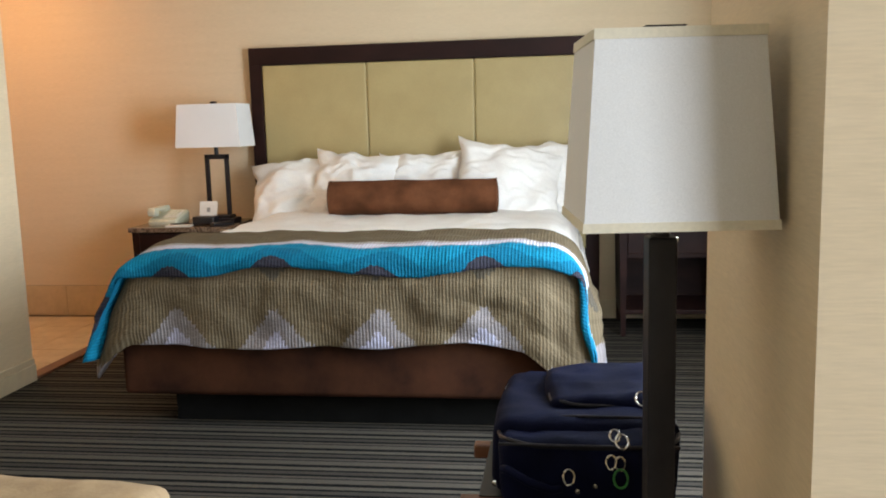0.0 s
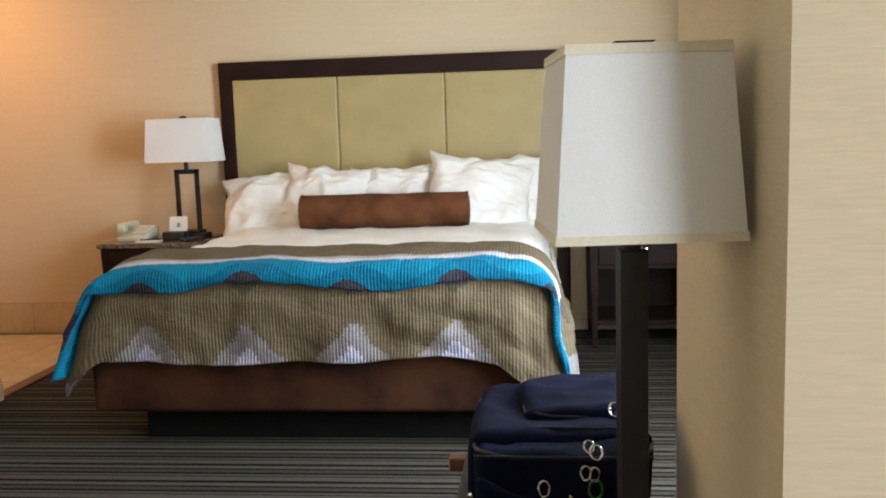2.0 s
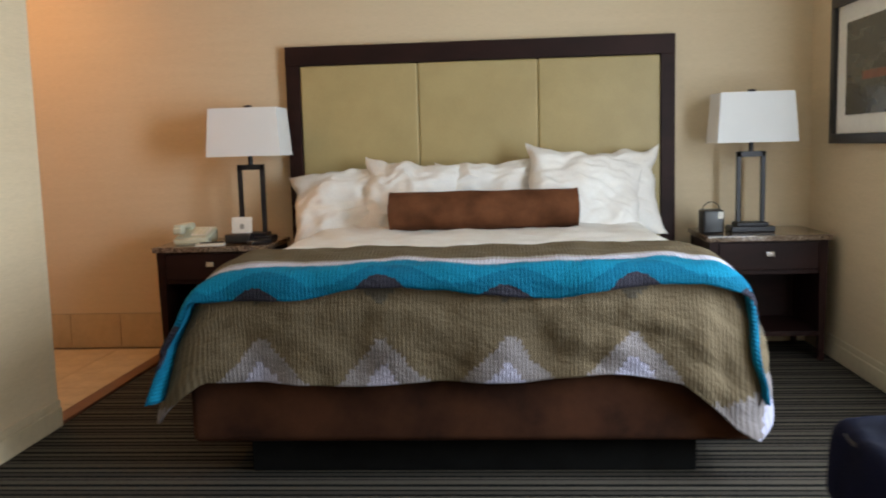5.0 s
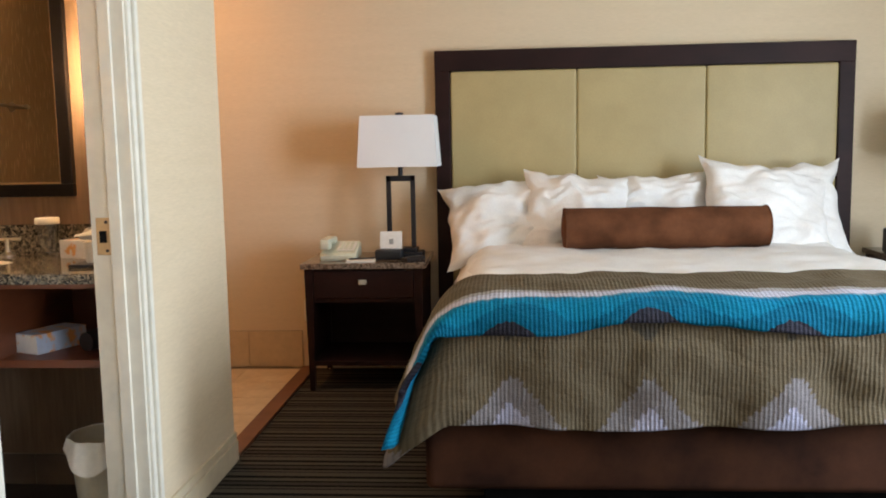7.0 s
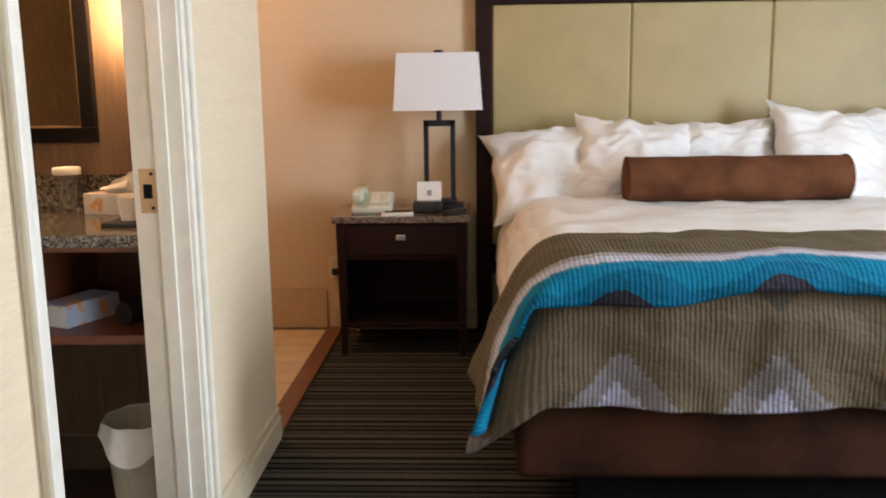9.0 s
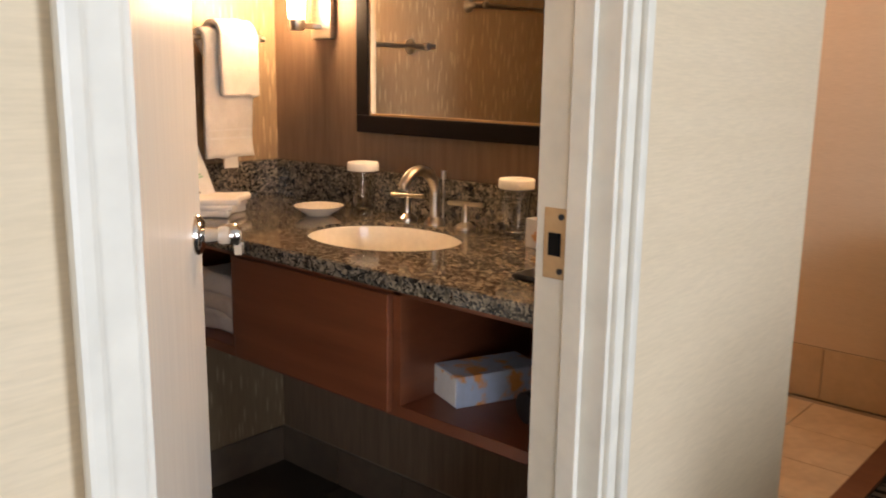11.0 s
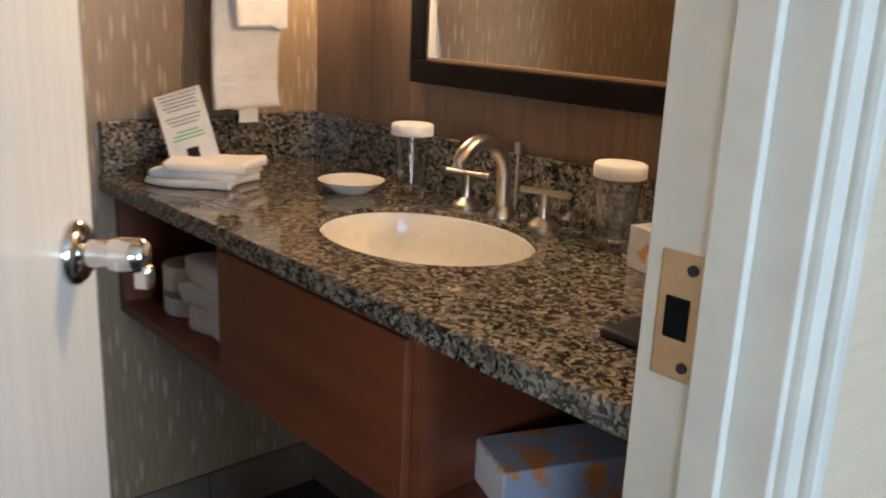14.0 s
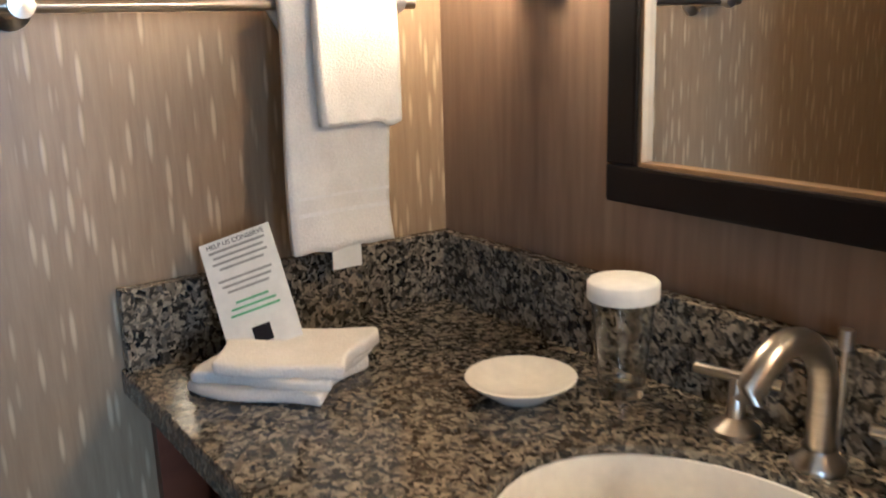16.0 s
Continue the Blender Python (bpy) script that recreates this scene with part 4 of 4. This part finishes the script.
# ---- bathroom ----
CZ = 0.875
V0, V1 = TX + 0.003, DXI - 0.007
vy0 = -2.295
SX, SY, SA, SB = -2.588, -2.03, 0.202, 0.16     # basin
va = thing("vanity_cabinet", (-2.6, -2.0, 0.59), "wall-hung cherry wood vanity cabinet with open shelves", "cabinet")
cy0, cy1 = -2.265, MY - 0.003
part("bottom_board", BX(V0, V1, cy0, cy1, 0.575, 0.60, 0.002), REDWOOD, va)
part("top_rail", BX(V0, V1, cy0, cy0 + 0.02, 0.825, 0.842), REDWOOD, va)
part("back_board", BX(V0, V1, cy1 - 0.015, cy1, 0.60, 0.842), REDWOOD, va)
for x in (V0, -2.86, -2.325, V1 - 0.02):
    part("divider", BX(x, x + 0.02, cy0, cy1 - 0.015, 0.60, 0.842), REDWOOD, va)
part("front_panel", BX(-2.838, -2.328, cy0 - 0.012, cy0 + 0.008, 0.583, 0.826, 0.003), REDWOOD, va)

top = thing("countertop", (-2.6, -2.0, CZ), "speckled brown granite vanity top with backsplash", "countertop")
c = bmesh.new()
n = 48
# slab with an oval hole
o_pts, i_pts = [], []
for k in range(n):
    t = 2 * math.pi * k / n
    dx_, dy_ = math.cos(t), math.sin(t)
    i_pts.append((SX + SA * dx_, SY + SB * dy_))
    s_ = min((V1 - SX) / dx_ if dx_ > 1e-6 else 1e9, (V0 - SX) / dx_ if dx_ < -1e-6 else 1e9, (MY - 0.004 - SY) / dy_ if dy_ > 1e-6 else 1e9, (vy0 - SY) / dy_ if dy_ < -1e-6 else 1e9)
    o_pts.append((SX + s_ * dx_, SY + s_ * dy_))
for cx_, cy_ in ((V0, vy0), (V1, vy0), (V0, MY - 0.004), (V1, MY - 0.004)):
    k = min(range(n), key=lambda q: (o_pts[q][0] - cx_) ** 2 + (o_pts[q][1] - cy_) ** 2)
    o_pts[k] = (cx_, cy_)
lv = [[c.verts.new((x, y, z)) for x, y in pts] for pts, z in ((o_pts, CZ - 0.032), (o_pts, CZ - 0.004), ([(SX + (x - SX) * 0.996, SY + (y - SY) * 0.99) for x, y in o_pts], CZ), (i_pts, CZ), (i_pts, CZ - 0.032))]
for a, b_ in zip(lv, lv[1:]):
    for k in range(n):
        c.faces.new((a[k], a[(k + 1) % n], b_[(k + 1) % n], b_[k]))
for k in range(n):
    c.faces.new((lv[4][k], lv[4][(k + 1) % n], lv[0][(k + 1) % n], lv[0][k]))
part("slab", c, GRANITE, top)
part("backsplash", BX(V0 + 0.022, V1, MY - 0.024, MY - 0.002, CZ, 0.985, 0.002), GRANITE, top)
part("side_splash", BX(V0, V0 + 0.021, vy0 + 0.005, MY - 0.002, CZ, 0.985, 0.002), GRANITE, top)
bs = thing("basin", (SX, SY, CZ - 0.16), "cream oval undermount basin", "sink")
prof = [(0.996, CZ - 0.030), (0.99, CZ - 0.009), (0.975, CZ - 0.010), (0.94, CZ - 0.07), (0.82, CZ - 0.115), (0.55, CZ - 0.15), (0.2, CZ - 0.162), (0.0, CZ - 0.163)]
part("bowl", lathe(prof, SX, SY, 40, sx=SA, sy=SB), PORCELAIN, bs, smooth=True)
part("drain", lathe([(0.0, CZ - 0.158), (0.02, CZ - 0.158), (0.022, CZ - 0.163)], SX, SY, 20), CHROME, bs)

fa = thing("faucet", (-2.62, -1.835, CZ), "brushed nickel gooseneck faucet with two lever handles", "faucet")
gx, gy = -2.61, -1.83
part("spout_base", lathe([(0.0, CZ), (0.026, CZ), (0.026, CZ + 0.006), (0.018, CZ + 0.014), (0.016, CZ + 0.02)], gx, gy, 20), NICKEL, fa, smooth=True)
pts = [(gx, gy, CZ + 0.01 + 0.07 * k / 5) for k in range(6)]
for k in range(1, 15):
    t = k / 14 * math.pi * 0.92
    pts.append((gx - 0.006 * k / 14, gy - 0.055 * (1 - math.cos(t)), CZ + 0.08 + 0.058 * math.sin(t)))
part("spout", tube(pts, 0.0135, 14), NICKEL, fa, smooth=True)
part("pop_up_rod", lathe([(0.003, CZ), (0.003, CZ + 0.11), (0.007, CZ + 0.112), (0.007, CZ + 0.132), (0.0, CZ + 0.133)], gx, gy + 0.032, 10), NICKEL, fa)
for hx in (gx - 0.095, gx + 0.10):
    h = part("handle_base", lathe([(0.0, CZ), (0.026, CZ), (0.026, CZ + 0.006), (0.010, CZ + 0.018), (0.008, CZ + 0.060), (0.0, CZ + 0.067)], hx, gy, 20), NICKEL, fa, smooth=True)
    part("lever", tube([(hx - 0.045, gy - 0.012, CZ + 0.062), (hx + 0.045, gy + 0.012, CZ + 0.062)], 0.006, 10), NICKEL, h, smooth=True)

di = solo("soap_dish", lathe([(0.0, CZ), (0.032, CZ), (0.037, CZ + 0.004), (0.062, CZ + 0.022), (0.066, CZ + 0.026), (0.062, CZ + 0.027), (0.04, CZ + 0.014), (0.0, CZ + 0.010)], -2.917, -1.945, 32), PORCELAIN, "small white oval soap dish on the vanity", "dish", True)


def tumbler(x, y):
    g = thing("tumbler", (x, y, CZ), "clear glass tumbler with white paper lid", "glass", "tumblers")
    part("glass_body", lathe([(0.0, CZ + 0.001), (0.026, CZ + 0.001), (0.027, CZ + 0.006), (0.038, CZ + 0.128), (0.036, CZ + 0.128), (0.025, CZ + 0.016), (0.0, CZ + 0.012)], x, y, 28), GLASS, g, smooth=True)
    part("paper_lid", lathe([(0.0405, CZ + 0.117), (0.0415, CZ + 0.118), (0.0415, CZ + 0.136), (0.039, CZ + 0.139), (0.0, CZ + 0.14)], x, y, 28), PAPER, g, smooth=True)


tumbler(-2.85, -1.848)
tumbler(-2.35, -1.84)


def tissue_box(x, y, z, rz, material, open_top):
    m = pose(x, y, z, 0, 0, rz) @ Matrix.Scale(0.85, 4)
    t = thing("tissue_box", (x, y, z), "printed blue, white and orange tissue box" + (" with tissue pulled up" if open_top else " lying on the shelf"), "tissue box")
    part("carton", turned(BX(-0.115, 0.115, -0.06, 0.06, 0, 0.075, 0.002), m), material, t)
    part("white_side", turned(BX(-0.1165, -0.1145, -0.057, 0.057, 0.003, 0.072), m), TISSUEW, t)
    if open_top:
        def tf(a, b):
            u, v = a * 2 - 1, b
            return m @ Vector((u * 0.07 * (1 - 0.35 * v) + 0.03 * v, 0.018 * math.sin(u * 4 + v * 3) * v, 0.074 + 0.085 * v * (0.55 + 0.45 * (u + 1) / 2)))
        ts = part("tissue", grid(tf, 24, 12), PAPER, t)
        part("tissue_fold", grid(lambda a, b: m @ Vector(((a * 2 - 1) * 0.06, -0.005 - 0.035 * b + 0.01 * math.sin(a * 5), 0.077 + 0.045 * math.sin(b * 2.6) * (0.4 + 0.6 * a))), 16, 10), PAPER, t)


tissue_box(-2.172, -1.872, CZ, -14, TISSUEW, True)
tissue_box(-2.225, -2.09, 0.60, 68, TISSUE, False)
cup = thing("paper_cup", (-2.085, -2.06, CZ), "white paper cup in a dark tray", "cup")
part("cup_wall", lathe([(0.0, CZ + 0.012), (0.026, CZ + 0.012), (0.033, CZ + 0.078), (0.031, CZ + 0.079), (0.025, CZ + 0.02), (0.0, CZ + 0.02)], -2.055, -2.10, 26), PAPER, cup, smooth=True)
solo("coffee_tray", BX(-2.115, -2.0, -2.165, -2.03, CZ, CZ + 0.011, 0.004), PLASTICB, "small black tray under the cup", "tray")
hdx, hdz = -2.13, 0.60
hdry = thing("hair_dryer", (hdx, -1.95, hdz), "black hair dryer on the vanity shelf", "hair dryer")
part("barrel", turned(lathe([(0.0, -0.09), (0.03, -0.09), (0.035, -0.03), (0.04, 0.05), (0.036, 0.08), (0.0, 0.082)], 0, 0, 20), pose(-2.03, -2.10, 0.64, 0, 90, 70)), PLASTICB, hdry, smooth=True)
part("handle", tube([(-2.03, -2.08, 0.63), (-2.05, -2.0, 0.62), (-2.06, -1.95, 0.617)], 0.016, 10), PLASTICB, hdry, smooth=True)

# folded cloths with a card, and things on the shelf
fc = thing("folded_washcloths", (-3.12, -2.12, CZ), "stack of folded white washcloths on the vanity", "towels")
def cloth(x0, x1, y0, y1, z0, z1, seed, m):
    g = BX(x0, x1, y0, y1, z0, z1, bev=min(0.45 * (z1 - z0), 0.018), seg=4)
    bmesh.ops.subdivide_edges(g, edges=[e for e in g.edges if e.calc_length() > 0.05], cuts=5, use_grid_fill=True)
    for v in g.verts:
        v.co += Vector((soft(v.co * 1 + Vector((seed, 0, 0)), 0.024, 11), soft(v.co + Vector((0, seed, 0)), 0.024, 11), soft(v.co + Vector((0, 0, seed)), 0.006, 12) if v.co.z > z0 + 0.006 else 0))
    return turned(g, m)
for k in range(3):
    part("washcloth", cloth(-0.092 + 0.006 * k, 0.092 - 0.004 * k, -0.072, 0.072, CZ + 0.001 + 0.015 * k, CZ + 0.018 + 0.015 * k, k + 1, pose(-3.152 + 0.010 * k, -2.142 + 0.004 * k, 0, 0, 0, 34 + 7 * k)), TERRY, fc, smooth=True)
M = pose(-3.162, -2.152, CZ + 0.040, -26, 0, 50) @ pose(0, 0, 0, 0, -20)
ic = thing("info_card", (-3.19, -2.165, CZ + 0.05), "cream printed card with green lines leaning on the washcloths", "card")
part("card_sheet", turned(BX(-0.048, 0.048, -0.001, 0.001, 0, 0.155), M), PAPER, ic)
for k in range(13):
    wd = (0.0, 0.038, 0.034, 0.037, 0.03, 0.0, 0.036, 0.033, 0.028, 0.0, 0.022, 0.03, 0.033)[k]
    if wd:
        part("print_line", turned(BX(-wd, wd, -0.0017, -0.0009, 0.146 - 0.008 * k, 0.149 - 0.008 * k), M), GREENINK if k in (10, 11, 12) else GREYINK, ic)
txt = bpy.data.curves.new("title", 'FONT')
txt.body, txt.size, txt.align_x, txt.extrude = "HELP US CONSERVE", 0.0088, 'CENTER', 0.0002
txt.materials.append(BLACKMETAL)
ttl = new("title", txt)
ttl.parent = ic
ttl.matrix_parent_inverse = ic.matrix_basis.inverted()
ttl.matrix_basis = M @ pose(0, -0.0014, 0.145, 90)
part("printed_mark", turned(BX(-0.012, 0.012, -0.0017, -0.0009, 0.008, 0.03), M), BLACKMETAL, ic)
sr = thing("toilet_roll", (-3.2, -2.15, 0.6), "wrapped white toilet roll on the vanity shelf", "toilet roll")
part("roll", lathe([(0.0, 0.601), (0.052, 0.601), (0.055, 0.606), (0.055, 0.70), (0.052, 0.705), (0.02, 0.705), (0.02, 0.68), (0.0, 0.68)], -3.17, -2.17, 28), PAPER, sr, smooth=True)
part("wrapper_mark", turned(lathe([(0.0556, 0.655), (0.0558, 0.64)], 0, 0, 28), pose(-3.17, -2.17, 0)), GREYINK, sr)
for k in range(3):
    solo("folded_towel", cloth(-0.10, 0.10, -0.15, 0.15, 0.60 + 0.05 * k, 0.65 + 0.05 * k, 7 + k, pose(-2.985, -2.08, 0)), TERRY, "folded white towel stacked on the vanity shelf", "towel", True, group="towels on the shelf")

# mirror, sconces
mi = thing("vanity_mirror", (-2.6, MY, 1.1), "rectangular mirror in a dark wood frame", "mirror")
MX0, MX1, MZ0, MZ1 = -2.935, -2.27, 1.086, 1.98
part("mirror_glass", BX(MX0 + 0.03, MX1 - 0.03, MY - 0.012, MY - 0.003, MZ0 + 0.03, MZ1 - 0.03), MIRROR, mi)
for a in ((MX0, MX1, MZ0, MZ0 + 0.046), (MX0, MX1, MZ1 - 0.046, MZ1), (MX0, MX0 + 0.046, MZ0 + 0.046, MZ1 - 0.046), (MX1 - 0.046, MX1, MZ0 + 0.046, MZ1 - 0.046)):
    part("frame_bar", BX(a[0], a[1], MY - 0.028, MY - 0.001, a[2], a[3], 0.004), EBONY, mi)
q = 0.047
for a in ((MX0 + q, MX1 - q, MZ0 + q - 0.002, MZ0 + q + 0.004), (MX0 + q - 0.002, MX0 + q + 0.004, MZ0 + q, MZ1 - q), (MX1 - q - 0.004, MX1 - q + 0.002, MZ0 + q, MZ1 - q)):
    part("inner_bead", BX(a[0], a[1], MY - 0.022, MY - 0.011, a[2], a[3], 0.001), BRASSP, mi)


def sconce(x):
    s = thing("wall_sconce", (x, MY, 1.4), "lit wall sconce with white glass tube and nickel bracket", "sconce", "mirror sconces")
    gx_, gy_ = x - 0.012, MY - 0.09
    part("back_plate", BX(x - 0.035, x + 0.045, MY - 0.020, MY - 0.001, 1.335, 1.49, 0.003), NICKEL, s)
    part("arm", BX(x - 0.02, x + 0.01, MY - 0.095, MY - 0.018, 1.362, 1.376, 0.003), NICKEL, s)
    part("holder", lathe([(0.0, 1.355), (0.02, 1.355), (0.024, 1.372), (0.024, 1.386), (0.0, 1.386)], gx_, gy_, 20), NICKEL, s, smooth=True)
    part("glass_tube", lathe([(0.0, 1.386), (0.019, 1.387), (0.022, 1.395), (0.027, 1.52), (0.031, 1.648), (0.029, 1.648), (0.024, 1.52), (0.0, 1.41)], gx_, gy_, 24), SCONCE, s, "glowing opal glass tube", smooth=True)


sconce(-3.092)
sconce(-2.095)

# towel rail with towels
tr = thing("towel_rail", (TX, -2.1, 1.33), "brushed nickel towel rail on the papered wall", "towel rail")
rx_, rz_ = TX + 0.07, 1.333
part("bar", tube([(rx_, -2.42, rz_), (rx_, -1.86, rz_)], 0.008, 12), NICKEL, tr, smooth=True)
for y in (-2.37, -1.90):
    p = part("post", turned(lathe([(0.0, 0.0), (0.026, 0.0), (0.026, 0.006), (0.014, 0.014), (0.010, 0.02), (0.010, 0.08), (0.014, 0.082), (0.014, 0.092), (0.0, 0.093)], 0, 0, 20), pose(TX, y, rz_, 0, 90)), NICKEL, tr, smooth=True)


def hung(y0, y1, front, back, r, seed, label, name):
    """A towel over the rail: a folded sheet with thickness, front and back lengths."""
    def fn(a, b):
        L = front + back + math.pi * r
        s_ = b * L
        y = y0 + (y1 - y0) * a
        if s_ < back:
            x, z = rx_ - r, rz_ - back + s_
        elif s_ < back + math.pi * r:
            t = (s_ - back) / r
            x, z = rx_ - r * math.cos(t), rz_ + r * math.sin(t)
        else:
            x, z = rx_ + r, rz_ - (s_ - back - math.pi * r)
        dn = max(0, rz_ - z)
        if s_ < back:
            y += 0.045 * (1 - a) * min(1, dn * 12)
        return (x + soft((y, z, seed), 0.010, 9) * min(1, dn * 8) + (0.01 * dn if s_ > back else 0), y + soft((z, a, seed), 0.010, 5), z + soft((a, seed, 0), 0.008, 4))
    g = grid(fn, 22, 60)
    o = solo(name, g, TERRY, label, "towel", True)
    md = o.modifiers.new("thickness", 'SOLIDIFY')
    md.thickness, md.offset = 0.012, 1
    return o


towel = hung(-2.078, -1.926, 0.325, 0.30, 0.015, 1, "folded white hand towel hanging on the rail", "hand_towel")
hung(-2.04, -1.918, 0.155, 0.14, 0.038, 2, "small white washcloth hung over the hand towel", "face_cloth")
for z, dz in ((1.062, 0.006), (1.085, 0.004)):
    part("woven_band", grid(lambda a, b: (rx_ + 0.015 + 0.0130 + 0.01 * (rz_ - z) + soft((-2.075 + 0.148 * a, z, 1), 0.010, 9), -2.072 + 0.142 * a, z + dz * (b - 0.5)), 14, 2), LINEN, towel)
part("care_tag", BX(rx_ + 0.018, rx_ + 0.020, -2.02, -1.975, 0.978, 1.012), PAPER, towel)
tr2 = thing("towel_rail", (TX, -2.94, 1.49), "second brushed nickel towel rail on the papered wall", "towel rail")
part("bar", tube([(rx_, -2.63, 1.49), (rx_, -3.25, 1.49)], 0.008, 12), NICKEL, tr2, smooth=True)
for y in (-2.68, -3.20):
    part("post", turned(lathe([(0.0, 0.0), (0.026, 0.0), (0.026, 0.006), (0.014, 0.014), (0.010, 0.02), (0.010, 0.08), (0.014, 0.082), (0.014, 0.092), (0.0, 0.093)], 0, 0, 20), pose(TX, y, 1.49, 0, 90)), NICKEL, tr2, smooth=True)

al = thing("ceiling_light", (-2.6, -0.75, H), "round warm ceiling light in the alcove", "ceiling light")
part("rim", lathe([(0.0, H - 0.001), (0.15, H - 0.001), (0.15, H - 0.03), (0.135, H - 0.03)], -2.6, -0.75, 28), NICKEL, al, smooth=True)
part("diffuser", lathe([(0.135, H - 0.028), (0.10, H - 0.05), (0.0, H - 0.06)], -2.6, -0.75, 28), LAMPGLOW, al, smooth=True)

# waste bin by the vanity
wb = thing("waste_bin", (-2.08, -2.12, 0), "cream waste bin with a plastic liner under the vanity", "waste bin")
part("bin", lathe([(0.0, 0.004), (0.085, 0.004), (0.108, 0.31), (0.105, 0.31), (0.082, 0.01), (0.0, 0.01)], -2.065, -2.10, 30), CORD, wb, smooth=True)
def liner(a, b):
    t = 2 * math.pi * a
    r = 0.110 + 0.004 * math.sin(9 * t) + (0.012 + 0.02 * max(0, math.sin(t + 2.6))) * b
    return (-2.065 + r * math.cos(t), -2.10 + r * math.sin(t), 0.314 - 0.07 * b * (1 + 0.5 * math.sin(3 * t)))
part("liner", grid(liner, 60, 8), PAPER, wb, "white plastic liner folded over the rim")

# ---- tiles ----
def tiles(parent, x0, x1, y0, y1, sx, sy, z, material, th=0.008, gap=0.004):
    me = bpy.data.meshes.new("tile")
    g = BX(-sx / 2 + gap / 2, sx / 2 - gap / 2, -sy / 2 + gap / 2, sy / 2 - gap / 2, 0, th)
    g.to_mesh(me)
    g.free()
    me.materials.append(material)
    nx, ny = int((x1 - x0) / sx + 0.01), int((y1 - y0) / sy + 0.01)
    for i in range(nx):
        for j in range(ny):
            o = new("tile", me)
            o.matrix_basis = pose(x0 + (i + 0.5) * sx, y0 + (j + 0.5) * sy, z + random.uniform(-0.0006, 0.0006))
            o.parent = parent


tiles(alcove_floor, -3.45, DX - 0.07, CORNER + 0.004, 0, 0.312, 0.287, -0.002, TILE)
tiles(bath_floor, TX, DX - 0.06, -4.48, MY, 0.2869, 0.3017, -0.006, DARKTILE, 0.006)
wt = setting("tile_skirting", BX(-3.45, DX - 0.07, -0.004, 0.0, 0.0, 0.215), GROUT, "beige tile skirting on the alcove wall")
for k in range(5):
    part("tile", BX(-3.447 + 0.312 * k, -3.447 + 0.312 * (k + 1) - 0.003, -0.012, -0.004, 0.006, 0.213, 0.002), TILEB, wt)
ws = setting("tile_skirting_2", BX(TX, DXI - 0.006, MY - 0.004, MY, 0.0, 0.12), GROUT, "brown tile skirting in the bathroom")
for k in range(5):
    part("tile", BX(TX + 0.001 + 0.272 * k, TX + 0.272 * (k + 1) - 0.002, MY - 0.011, MY - 0.004, 0.001, 0.118, 0.002), BROWNTILE, ws)
for k in range(9):
    part("tile", BX(TX, TX + 0.010, MY - 0.012 - 0.3 * (k + 1) + 0.003, MY - 0.012 - 0.3 * k, 0.001, 0.118, 0.002), BROWNTILE, ws)
